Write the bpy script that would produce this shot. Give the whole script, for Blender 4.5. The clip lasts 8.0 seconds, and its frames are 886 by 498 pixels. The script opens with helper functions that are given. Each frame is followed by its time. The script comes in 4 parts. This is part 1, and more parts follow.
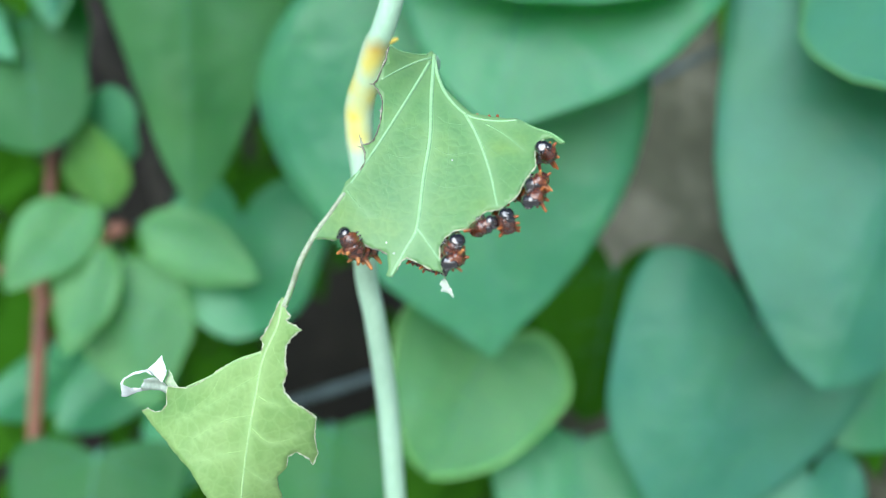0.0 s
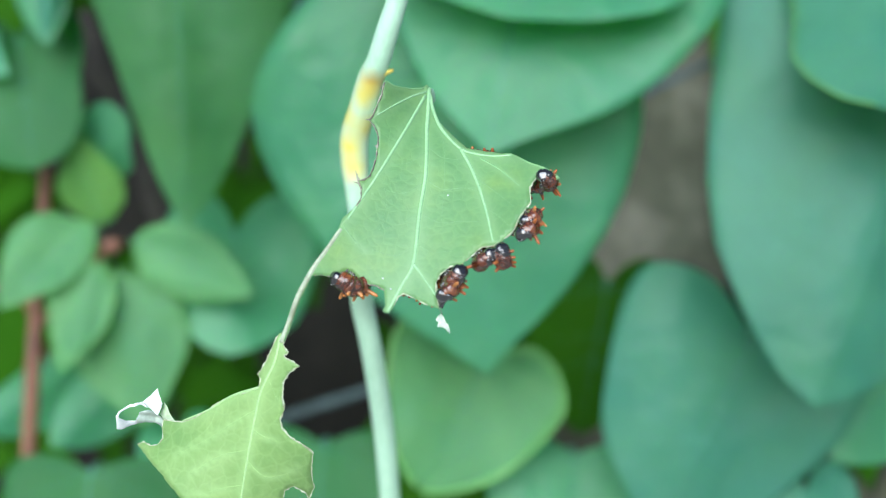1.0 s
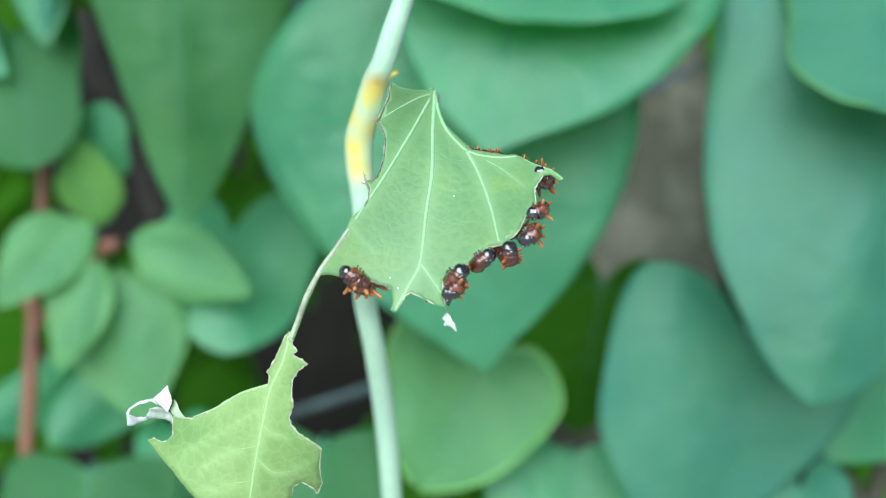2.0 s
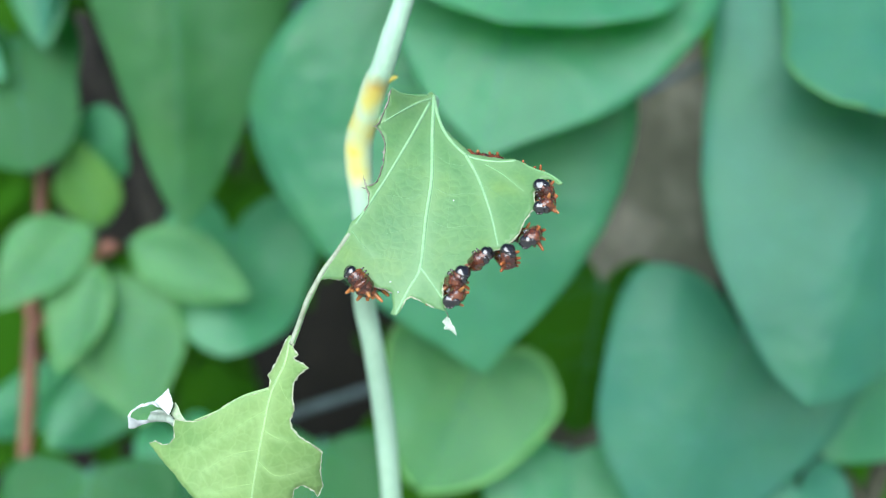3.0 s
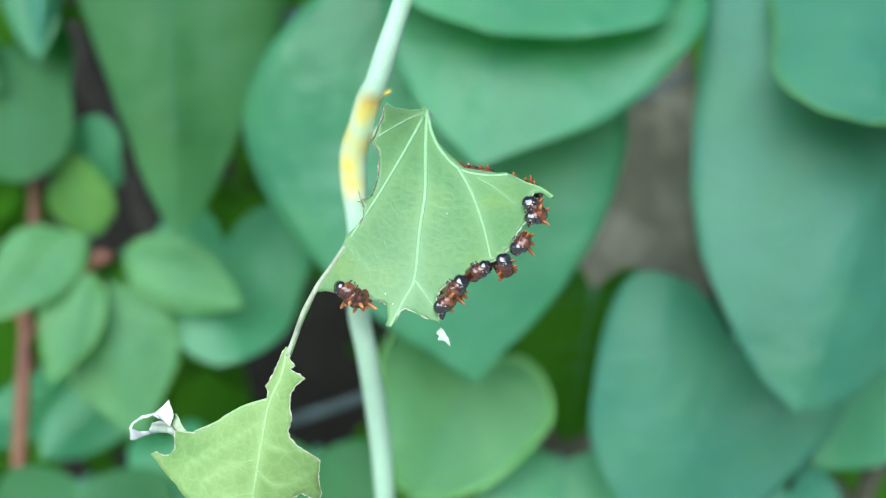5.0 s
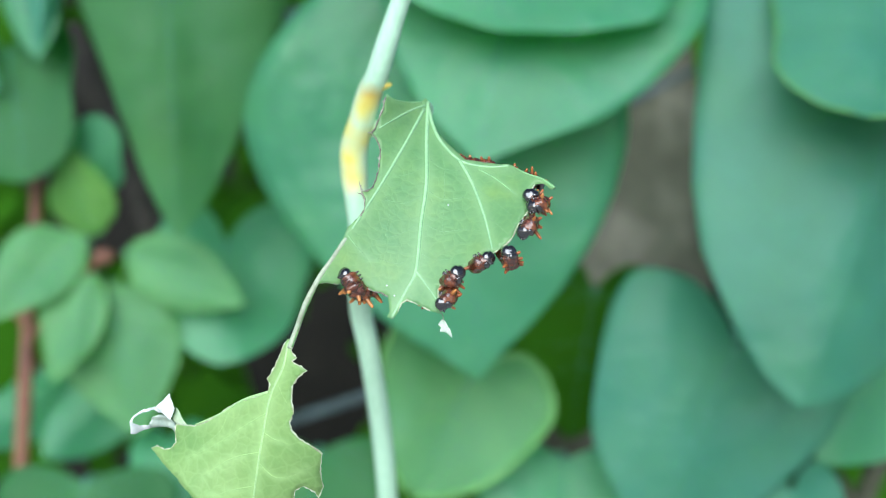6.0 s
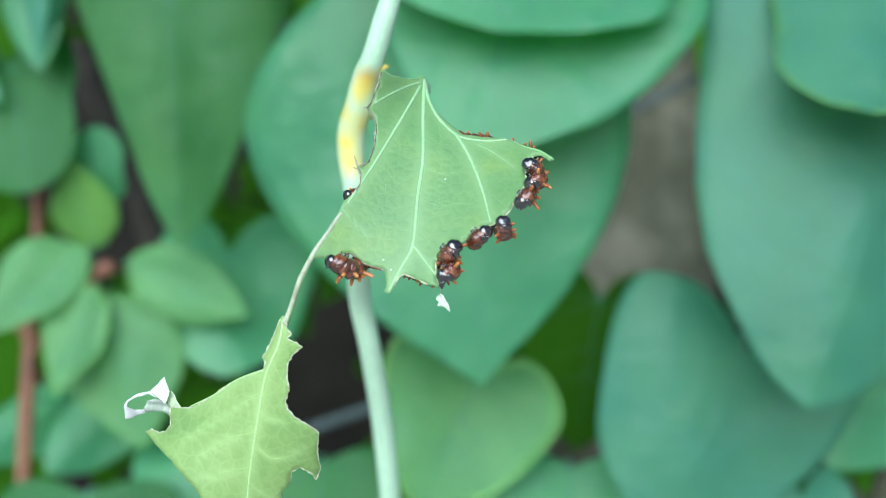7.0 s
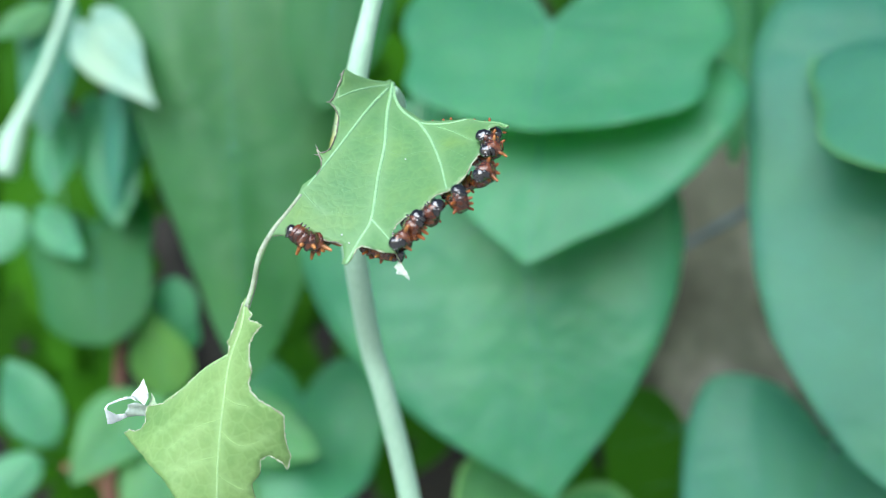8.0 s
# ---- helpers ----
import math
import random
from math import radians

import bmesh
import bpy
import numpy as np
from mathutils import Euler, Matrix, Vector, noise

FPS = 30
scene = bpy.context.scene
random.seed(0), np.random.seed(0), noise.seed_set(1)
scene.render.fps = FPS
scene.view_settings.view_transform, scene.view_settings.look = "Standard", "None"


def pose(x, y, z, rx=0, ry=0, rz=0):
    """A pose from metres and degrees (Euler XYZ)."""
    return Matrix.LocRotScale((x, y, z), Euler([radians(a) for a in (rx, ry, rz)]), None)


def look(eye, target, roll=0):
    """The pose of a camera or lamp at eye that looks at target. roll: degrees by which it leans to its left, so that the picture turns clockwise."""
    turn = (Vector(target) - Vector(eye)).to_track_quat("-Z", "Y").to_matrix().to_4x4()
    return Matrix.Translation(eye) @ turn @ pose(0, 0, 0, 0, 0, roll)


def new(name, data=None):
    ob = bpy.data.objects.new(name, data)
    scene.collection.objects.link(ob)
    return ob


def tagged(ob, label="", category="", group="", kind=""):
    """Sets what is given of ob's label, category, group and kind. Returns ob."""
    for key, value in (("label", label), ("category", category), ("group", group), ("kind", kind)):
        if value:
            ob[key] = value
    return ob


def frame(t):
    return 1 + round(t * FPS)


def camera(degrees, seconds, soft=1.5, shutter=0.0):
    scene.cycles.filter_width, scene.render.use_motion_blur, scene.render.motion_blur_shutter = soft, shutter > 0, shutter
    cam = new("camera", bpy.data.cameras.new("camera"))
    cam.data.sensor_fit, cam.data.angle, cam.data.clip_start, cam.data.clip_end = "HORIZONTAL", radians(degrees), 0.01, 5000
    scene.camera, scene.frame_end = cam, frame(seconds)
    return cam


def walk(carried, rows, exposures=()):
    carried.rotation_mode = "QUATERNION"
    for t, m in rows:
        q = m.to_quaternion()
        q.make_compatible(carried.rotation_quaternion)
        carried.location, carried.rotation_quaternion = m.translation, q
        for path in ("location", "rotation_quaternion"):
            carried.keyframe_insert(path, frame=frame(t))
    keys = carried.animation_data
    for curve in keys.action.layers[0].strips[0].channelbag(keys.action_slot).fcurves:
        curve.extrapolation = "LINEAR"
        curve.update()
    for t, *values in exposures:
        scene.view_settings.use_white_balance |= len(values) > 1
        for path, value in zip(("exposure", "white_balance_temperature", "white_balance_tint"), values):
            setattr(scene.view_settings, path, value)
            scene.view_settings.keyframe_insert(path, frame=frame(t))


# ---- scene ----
cam = camera(47.0, 8.0, 1.0)
HEIGHT = 1.2
# seconds; x, y, z of the eye in millimetres from the first eye; yaw, pitch, roll
PATH = [
    (0, 0.03, 0.00, 0.03, -0.00, 0.00, 0.00),
    (0.5, 0.72, -0.01, 1.66, -0.04, 0.36, -0.29),
    (1, -0.44, -1.23, 4.57, -0.39, 0.33, -0.26),
    (1.5, -1.74, -2.71, 4.37, -0.70, 0.31, -0.17),
    (3, -2.78, -4.77, 5.12, -0.87, 0.35, -0.36),
    (3.5, -2.26, -5.88, 4.52, -1.10, 0.42, -0.45),
    (4, 0.75, -9.18, 5.18, -1.21, 0.68, -0.51),
    (4.5, -2.92, -8.35, 6.38, -1.34, 0.75, -0.42),
    (6, -3.16, -7.53, 4.42, -1.26, 0.80, -0.80),
    (6.5, -2.94, -8.14, 4.29, -1.31, 0.97, -0.85),
    (7, -1.94, -4.44, -3.36, -0.97, 2.10, -1.33),
    (7.3, 5.36, -2.85, -11.98, -0.05, 4.17, -2.13),
    (7.5, 10.07, -1.60, -19.76, 0.65, 6.20, -2.75),
    (7.7, 17.73, 2.15, -31.00, 2.12, 8.62, -3.19),
    (8, 19.56, 3.58, -38.64, 4.76, 13.30, -4.17),
]


def aim(x, y, z, yaw, pitch, roll):
    eye = Vector((x / 1000, y / 1000, HEIGHT + z / 1000))
    a, b = radians(yaw), radians(pitch)
    return look(eye, eye + Vector((-math.sin(a) * math.cos(b), math.cos(a) * math.cos(b), math.sin(b))), roll)


walk(cam, [(t, aim(*row)) for t, *row in PATH])
# close focus on the leaf, the vines behind it fall out of focus
cam.data.dof.use_dof = True
cam.data.dof.focus_distance = 0.166
cam.data.dof.aperture_fstop = 11.4
cam.data.dof.aperture_blades = 0

# ---- light: bright open shade under a hazy sky ----
world = bpy.data.worlds.new("sky")
scene.world = world
world.use_nodes = True
wn = world.node_tree.nodes
sky = wn.new("ShaderNodeTexSky")
sky.sky_type, sky.sun_disc = "NISHITA", False
sky.sun_elevation, sky.sun_rotation = radians(25), radians(192)
sky.air_density, sky.dust_density, sky.ozone_density = 1.0, 2.5, 1.5
wn["Background"].inputs["Strength"].default_value = 0.09
world.node_tree.links.new(sky.outputs[0], wn["Background"].inputs["Color"])
sun = new("sun", bpy.data.lights.new("sun", "SUN"))
sun.data.energy, sun.data.angle, sun.data.color = 3.5, radians(65), (0.88, 1.0, 1.15)
sun.matrix_world = look((-0.95, -4.18, 3.34), (0, 0.3, 1.2))
scene.view_settings.exposure = 0.41

# ---- materials ----


def nodes_of(name):
    m = bpy.data.materials.new(name)
    m.use_nodes = True
    n = m.node_tree.nodes
    return m, n, m.node_tree.links, n["Principled BSDF"], n["Material Output"]


def noise_node(n, l, scale, detail=4, rough=0.6, coord=None):
    t = n.new("ShaderNodeTexNoise")
    t.inputs["Scale"].default_value, t.inputs["Detail"].default_value, t.inputs["Roughness"].default_value = scale, detail, rough
    if coord is not None:
        l.new(coord, t.inputs["Vector"])
    return t


def ramp(n, l, fac, stops):
    r = n.new("ShaderNodeValToRGB")
    e = r.color_ramp.elements
    while len(e) < len(stops):
        e.new(0.5)
    for k, (p, c) in enumerate(stops):
        e[k].position, e[k].color = p, (*c, 1)
    l.new(fac, r.inputs[0])
    return r


def mix_colour(n, l, kind, fac, a, b):
    m = n.new("ShaderNodeMix")
    m.data_type, m.blend_type = "RGBA", kind
    for socket, value in ((m.inputs[0], fac), (m.inputs[6], a), (m.inputs[7], b)):
        if isinstance(value, (int, float)):
            socket.default_value = value
        elif isinstance(value, tuple):
            socket.default_value = (*value, 1)
        else:
            l.new(value, socket)
    return m.outputs[2]


def bump(n, l, height, strength, distance, bsdf):
    b = n.new("ShaderNodeBump")
    b.inputs["Strength"].default_value, b.inputs["Distance"].default_value = strength, distance
    l.new(height, b.inputs["Height"])
    l.new(b.outputs[0], bsdf.inputs["Normal"])
    return b


def leaf_material(name, dark, mid, light, size, gloss=0.42, thin=0.3, net=0.0, net_size=700, sheen=0.4, glow=(0.5, 0.75, 0.2)):
    """A blade of a leaf: mottled colour, fine network of veinlets, soft gloss, some light through it."""
    m, n, l, b, out = nodes_of(name)
    co = n.new("ShaderNodeTexCoord").outputs["Object"]
    big = noise_node(n, l, size, 3, 0.5, co)
    fine = noise_node(n, l, size * 9, 5, 0.65, co)
    col = ramp(n, l, big.outputs[0], [(0.25, dark), (0.5, mid), (0.78, light)]).outputs[0]
    col = mix_colour(n, l, "OVERLAY", 0.15, col, fine.outputs[0])
    rnd = n.new("ShaderNodeObjectInfo").outputs["Random"]
    hue = n.new("ShaderNodeHueSaturation")
    mul = n.new("ShaderNodeMapRange")
    mul.inputs["To Min"].default_value, mul.inputs["To Max"].default_value = 0.9, 1.08
    l.new(rnd, mul.inputs["Value"])
    l.new(mul.outputs[0], hue.inputs["Value"])
    l.new(col, hue.inputs["Color"])
    col = hue.outputs[0]
    if size < 60:
        blotch = noise_node(n, l, size * 1.6, 5, 0.6, co)
        patch = ramp(n, l, blotch.outputs[0], [(0.42, (0, 0, 0)), (0.68, (0.4, 0.4, 0.4))]).outputs[0]
        col = mix_colour(n, l, "MIX", patch, col, tuple(c * k for c, k in zip(light, (1.25, 1.08, 0.75))))
    height = fine.outputs[0]
    if net:
        v = n.new("ShaderNodeTexVoronoi")
        v.feature = "DISTANCE_TO_EDGE"
        v.inputs["Scale"].default_value = net_size
        warp = noise_node(n, l, net_size * 0.5, 3, 0.6, co)
        add = n.new("ShaderNodeVectorMath")
        add.operation = "MULTIPLY_ADD"
        l.new(warp.outputs[1], add.inputs[0])
        add.inputs[1].default_value = (0.0019, 0.0019, 0.0019)
        l.new(co, add.inputs[2])
        l.new(add.outputs[0], v.inputs["Vector"])
        edge = ramp(n, l, v.outputs["Distance"], [(0.0, (1, 1, 1)), (0.13, (0, 0, 0))])
        fac = n.new("ShaderNodeMath")
        fac.operation = "MULTIPLY"
        l.new(edge.outputs[0], fac.inputs[0])
        fac.inputs[1].default_value = net
        col = mix_colour(n, l, "MIX", fac.outputs[0], col, tuple(min(1, c * 1.25 + 0.06) for c in light))
        height = v.outputs["Distance"]
        beside = n.new("ShaderNodeAttribute")
        beside.attribute_name = "vein_side"
        col = mix_colour(n, l, "MIX", beside.outputs["Fac"], col, tuple(min(1, c * 1.12 + 0.07) for c in mid))
    l.new(col, b.inputs["Base Color"])
    b.inputs["Roughness"].default_value = gloss
    b.inputs["Specular IOR Level"].default_value = sheen
    relief = bump(n, l, height, 0.25, 0.0004, b)
    if size < 60:
        swell = noise_node(n, l, size * 2.2, 3, 0.5, co)
        b2 = n.new("ShaderNodeBump")
        b2.inputs["Strength"].default_value, b2.inputs["Distance"].default_value = 0.4, 0.012
        l.new(swell.outputs[0], b2.inputs["Height"])
        l.new(b2.outputs[0], relief.inputs["Normal"])
    t = n.new("ShaderNodeBsdfTranslucent")
    l.new(mix_colour(n, l, "MULTIPLY", 0.35, col, glow) if size > 60 else mix_colour(n, l, "MIX", 0.92, col, (0.30, 0.90, 0.12)), t.inputs["Color"])
    mix = n.new("ShaderNodeMixShader")
    mix.inputs[0].default_value = thin
    l.new(b.outputs[0], mix.inputs[1])
    l.new(t.outputs[0], mix.inputs[2])
    l.new(mix.outputs[0], out.inputs["Surface"])
    return m


def skin_material(name, a, b_, c, scale, rough, bump_by=0.3, distance=0.0002, spec=0.5, thin=0.0):
    m, n, l, b, out = nodes_of(name)
    co = n.new("ShaderNodeTexCoord").outputs["Object"]
    t = noise_node(n, l, scale, 5, 0.62, co)
    s = noise_node(n, l, scale * 6, 4, 0.6, co)
    col = ramp(n, l, t.outputs[0], [(0.3, a), (0.5, b_), (0.72, c)]).outputs[0]
    col = mix_colour(n, l, "OVERLAY", 0.3, col, s.outputs[0])
    l.new(col, b.inputs["Base Color"])
    b.inputs["Roughness"].default_value = rough
    b.inputs["Specular IOR Level"].default_value = spec
    if thin:
        b.inputs["Subsurface Weight"].default_value = thin
        b.inputs["Subsurface Radius"].default_value = (0.0012, 0.0012, 0.0006)
        b.inputs["Subsurface Scale"].default_value = 1.0
    bump(n, l, s.outputs[0], bump_by, distance, b)
    return m


M_BLADE = leaf_material("pale_leaf_underside", (0.14, 0.375, 0.15), (0.195, 0.435, 0.17), (0.27, 0.495, 0.15), 110, 0.42, 0.42, 0.09, 560, sheen=0.7)
M_BLADE_LOW = leaf_material("yellow_green_leaf", (0.22, 0.435, 0.14), (0.275, 0.495, 0.165), (0.335, 0.555, 0.205), 150, 0.45, 0.3, 0.13, 470, sheen=0.5)
# dimmer copy of the vine leaf, with shade put into its colour
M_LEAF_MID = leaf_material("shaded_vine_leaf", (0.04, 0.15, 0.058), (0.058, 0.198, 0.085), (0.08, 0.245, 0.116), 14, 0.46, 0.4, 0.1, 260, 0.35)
# vine leaf darkened for leaves in shade, the shade put into the colour
M_LEAF_IN_SHADE = leaf_material("shade_toned_vine_leaf", (0.018, 0.108, 0.036), (0.027, 0.138, 0.05), (0.04, 0.175, 0.072), 14, 0.5, 0.3, 0.1, 260, 0.2)
M_FINE = skin_material("fine_vein", (0.19, 0.43, 0.18), (0.203, 0.445, 0.19), (0.218, 0.46, 0.2), 300, 0.55)
M_FINE_LOW = skin_material("fine_yellowish_vein", (0.275, 0.5, 0.17), (0.29, 0.515, 0.18), (0.305, 0.53, 0.19), 300, 0.55)
M_VEIN_LOW = skin_material("yellowish_midrib", (0.31, 0.535, 0.225), (0.335, 0.56, 0.245), (0.365, 0.585, 0.27), 300, 0.55)
M_PALE_RIM = skin_material("pale_dried_rim", (0.26, 0.27, 0.16), (0.42, 0.5, 0.33), (0.58, 0.66, 0.52), 900, 0.65)
M_STRIP = skin_material("drying_leaf_strip", (0.24, 0.27, 0.18), (0.36, 0.44, 0.31), (0.46, 0.57, 0.43), 420, 0.6)
M_BUD = skin_material("orange_yellow_bud", (0.6, 0.42, 0.05), (0.7, 0.55, 0.08), (0.75, 0.62, 0.14), 600, 0.5)
M_SKIN = skin_material("greyish_leaf_skin", (0.34, 0.46, 0.36), (0.44, 0.55, 0.45), (0.56, 0.66, 0.56), 420, 0.45)
M_VEIN = skin_material("pale_vein", (0.235, 0.48, 0.235), (0.26, 0.51, 0.26), (0.295, 0.545, 0.295), 300, 0.55)
M_DRY = skin_material("dry_bitten_rim", (0.14, 0.12, 0.07), (0.34, 0.38, 0.22), (0.5, 0.58, 0.4), 700, 0.7)
M_GREY_SKIN = skin_material("grey_dry_leaf_skin", (0.3, 0.4, 0.33), (0.38, 0.48, 0.41), (0.5, 0.58, 0.53), 500, 0.5)
M_FLANK = skin_material("pale_green_leaf_skin", (0.36, 0.53, 0.3), (0.46, 0.62, 0.4), (0.6, 0.72, 0.56), 420, 0.5)
M_SILK = skin_material("dry_white_leaf_skin", (0.62, 0.70, 0.70), (0.74, 0.82, 0.82), (0.84, 0.9, 0.9), 350, 0.35)
M_LEAF = leaf_material("vine_leaf", (0.045, 0.225, 0.128), (0.066, 0.285, 0.178), (0.095, 0.345, 0.232), 16, 0.42, 0.46, 0.1, 260, 0.5)
M_LEAF_BLUE = leaf_material("bluish_vine_leaf", (0.033, 0.166, 0.12), (0.05, 0.21, 0.16), (0.072, 0.255, 0.2), 16, 0.45, 0.36, 0.1, 260, 0.3)
# darkest leaf copy: the shade inside the thicket is put into this colour
M_LEAF_GAP_SHADE = leaf_material("gap_shade_vine_leaf", (0.014, 0.078, 0.002), (0.021, 0.104, 0.003), (0.031, 0.135, 0.005), 14, 0.6, 0.12, 0.1, 260, 0.05)
M_LEAF_YOUNG = leaf_material("young_green_leaf", (0.072, 0.235, 0.105), (0.104, 0.295, 0.148), (0.145, 0.365, 0.195), 18, 0.48, 0.42, 0.1, 300, 0.25)
M_LEAF_LIME = leaf_material("yellowish_green_leaf", (0.085, 0.25, 0.06), (0.12, 0.31, 0.085), (0.16, 0.38, 0.12), 18, 0.48, 0.42, 0.1, 300, 0.25)
M_LEAF_LIGHT = leaf_material("light_vine_leaf", (0.07, 0.28, 0.17), (0.1, 0.35, 0.23), (0.14, 0.42, 0.29), 16, 0.42, 0.46, 0.1, 260, 0.5)
M_LEAF_PALE = leaf_material("pale_leaf_back", (0.24, 0.46, 0.36), (0.3, 0.53, 0.43), (0.38, 0.6, 0.5), 18, 0.4, 0.2, 0.08, 300, 0.5)
# rolled leaf edge; the light through it is put into this yellow-green
M_LIT_RIM = skin_material("edge_lit_leaf_rim", (0.08, 0.28, 0.07), (0.115, 0.34, 0.09), (0.16, 0.4, 0.12), 60, 0.5)
M_LEAF_VEIN = skin_material("vine_leaf_vein", (0.085, 0.29, 0.175), (0.1, 0.325, 0.205), (0.125, 0.36, 0.235), 60, 0.5)
M_RED = skin_material("reddish_creeper_stem", (0.12, 0.05, 0.04), (0.19, 0.08, 0.05), (0.22, 0.13, 0.06), 30, 0.55)
M_BARK = skin_material("grey_brown_bark", (0.03, 0.034, 0.018), (0.08, 0.09, 0.058), (0.2, 0.2, 0.155), 11, 0.85, 0.9, 0.006)
# darker copy of the bark: shade of the leaf gap put into the colour
M_SHADE_BARK = skin_material("shade_toned_bark", (0.015, 0.014, 0.011), (0.035, 0.032, 0.026), (0.075, 0.068, 0.058), 22, 0.85, 0.9, 0.006)
M_WIRE = skin_material("weathered_galvanised_wire", (0.03, 0.06, 0.07), (0.055, 0.1, 0.115), (0.09, 0.15, 0.17), 80, 0.5)
# pale only to throw light up into the leaves
M_BOUNCE_GROUND = skin_material("pale_bounce_ground", (0.42, 0.42, 0.40), (0.52, 0.52, 0.49), (0.62, 0.62, 0.59), 9, 0.95, 0.8, 0.02)
# shade of the deep gaps put into a near-black wall colour
M_GAP_WALL = skin_material("near_black_wall", (0.005, 0.0045, 0.003), (0.012, 0.011, 0.008), (0.03, 0.027, 0.02), 4, 0.85, 0.5, 0.003)
M_BODY = skin_material("red_brown_larva_skin", (0.012, 0.004, 0.003), (0.1, 0.022, 0.008), (0.29, 0.085, 0.02), 700, 0.24, 0.55, 0.0003, 0.45)
def horn_material(name, tip):
    """A fleshy tubercle: red-brown at its foot, orange towards its tip."""
    m, n, l, b, out = nodes_of(name)
    g = n.new("ShaderNodeSeparateXYZ")
    l.new(n.new("ShaderNodeTexCoord").outputs["Generated"], g.inputs[0])
    col = ramp(n, l, g.outputs[2], [(0.05, (0.1, 0.025, 0.009)), (0.35, tuple(0.55 * c for c in tip)), (0.9, tip)]).outputs[0]
    l.new(col, b.inputs["Base Color"])
    b.inputs["Roughness"].default_value = 0.3
    return m


M_HORN = horn_material("dull_tubercle_skin", (0.4, 0.125, 0.03))
M_HORN_PALE = horn_material("orange_tubercle_skin", (0.58, 0.24, 0.07))
M_HEAD = skin_material("glossy_black_head", (0.004, 0.004, 0.005), (0.007, 0.007, 0.009), (0.012, 0.012, 0.014), 900, 0.16, 0.5, 0.0001, 0.35)


def stem_material():
    """Pale waxy stem, with yellow blotches round the swollen joint."""
    m, n, l, b, out = nodes_of("pale_stem")
    co = n.new("ShaderNodeTexCoord").outputs["Object"]
    streak = n.new("ShaderNodeMapping")
    streak.inputs["Scale"].default_value = (1, 1, 0.08)
    l.new(co, streak.inputs["Vector"])
    t = noise_node(n, l, 900, 4, 0.6, streak.outputs[0])
    col = ramp(n, l, t.outputs[0], [(0.3, (0.38, 0.65, 0.46)), (0.5, (0.42, 0.69, 0.5)), (0.7, (0.47, 0.74, 0.56))]).outputs[0]
    around = n.new("ShaderNodeVectorMath")
    around.operation = "DISTANCE"
    l.new(co, around.inputs[0])
    around.inputs[1].default_value = (-0.0150, 0.2, HEIGHT + 0.029)
    cream = ramp(n, l, around.outputs["Value"], [(0.007, (0.75, 0.75, 0.75)), (0.016, (0, 0, 0))]).outputs[0]
    col = mix_colour(n, l, "MIX", cream, col, (0.46, 0.67, 0.44))
    warp = noise_node(n, l, 420, 3, 0.6, co)
    bent = n.new("ShaderNodeVectorMath")
    bent.operation = "MULTIPLY_ADD"
    l.new(warp.outputs[1], bent.inputs[0])
    bent.inputs[1].default_value = (0.002, 0.002, 0.002)
    l.new(co, bent.inputs[2])
    for (x, y, z), size, orange in [((-17.7, 198.8, 25.8), 2.7, 0), ((-18.1, 198.8, 32.9), 2.0, 0), ((-14.8, 198.8, 30.3), 1.9, 0), ((-16.6, 198.8, 21.8), 2.3, 0), ((-12.4, 193.4, 37.4), 1.9, 1), ((-14.1, 193.4, 34.7), 1.7, 0)]:
        d = n.new("ShaderNodeVectorMath")
        d.operation = "DISTANCE"
        l.new(bent.outputs[0], d.inputs[0])
        d.inputs[1].default_value = (x / 1000 + 0.001, y / 1000 + 0.001, HEIGHT + z / 1000 + 0.001)
        fac = ramp(n, l, d.outputs["Value"], [(0.3 * size / 1000, (0.95, 0.95, 0.95)), (0.9 * size / 1000, (0, 0, 0))]).outputs[0]
        col = mix_colour(n, l, "MIX", fac, col, (0.66, 0.4, 0.03) if orange else (0.66, 0.55, 0.04))
    l.new(col, b.inputs["Base Color"])
    b.inputs["Roughness"].default_value = 0.42
    bump(n, l, t.outputs[0], 0.2, 0.0002, b)
    return m


M_STEM = stem_material()
for glossy in (M_HEAD, M_BODY):
    b = glossy.node_tree.nodes["Principled BSDF"]
    b.inputs["Coat IOR"].default_value = 2.0 if glossy is M_HEAD else 1.6
    b.inputs["Coat Weight"].default_value, b.inputs["Coat Roughness"].default_value = (1.0, 0.02) if glossy is M_HEAD else (1.0, 0.05)
M_RIM = skin_material("brown_torn_rim", (0.06, 0.055, 0.04), (0.2, 0.2, 0.15), (0.4, 0.43, 0.33), 900, 0.7)

# ---- helpers for shapes; all shapes are given in millimetres from the first eye ----


def mm(x, y, z):
    return Vector((x / 1000, y / 1000, HEIGHT + z / 1000))


def link(name, bm, material, parent=None, label="", smooth=True):
    me = bpy.data.meshes.new(name)
    bm.to_mesh(me)
    bm.free()
    for p in me.polygons:
        p.use_smooth = smooth
    for mat in material if isinstance(material, (list, tuple)) else [material]:
        me.materials.append(mat)
    ob = new(name, me)
    if parent is not None:
        ob.parent = parent
    if label:
        ob["label"] = label
    return ob


def part(name, bm, material, parent, label="", smooth=True):
    return link(name, bm, material, parent, label, smooth)


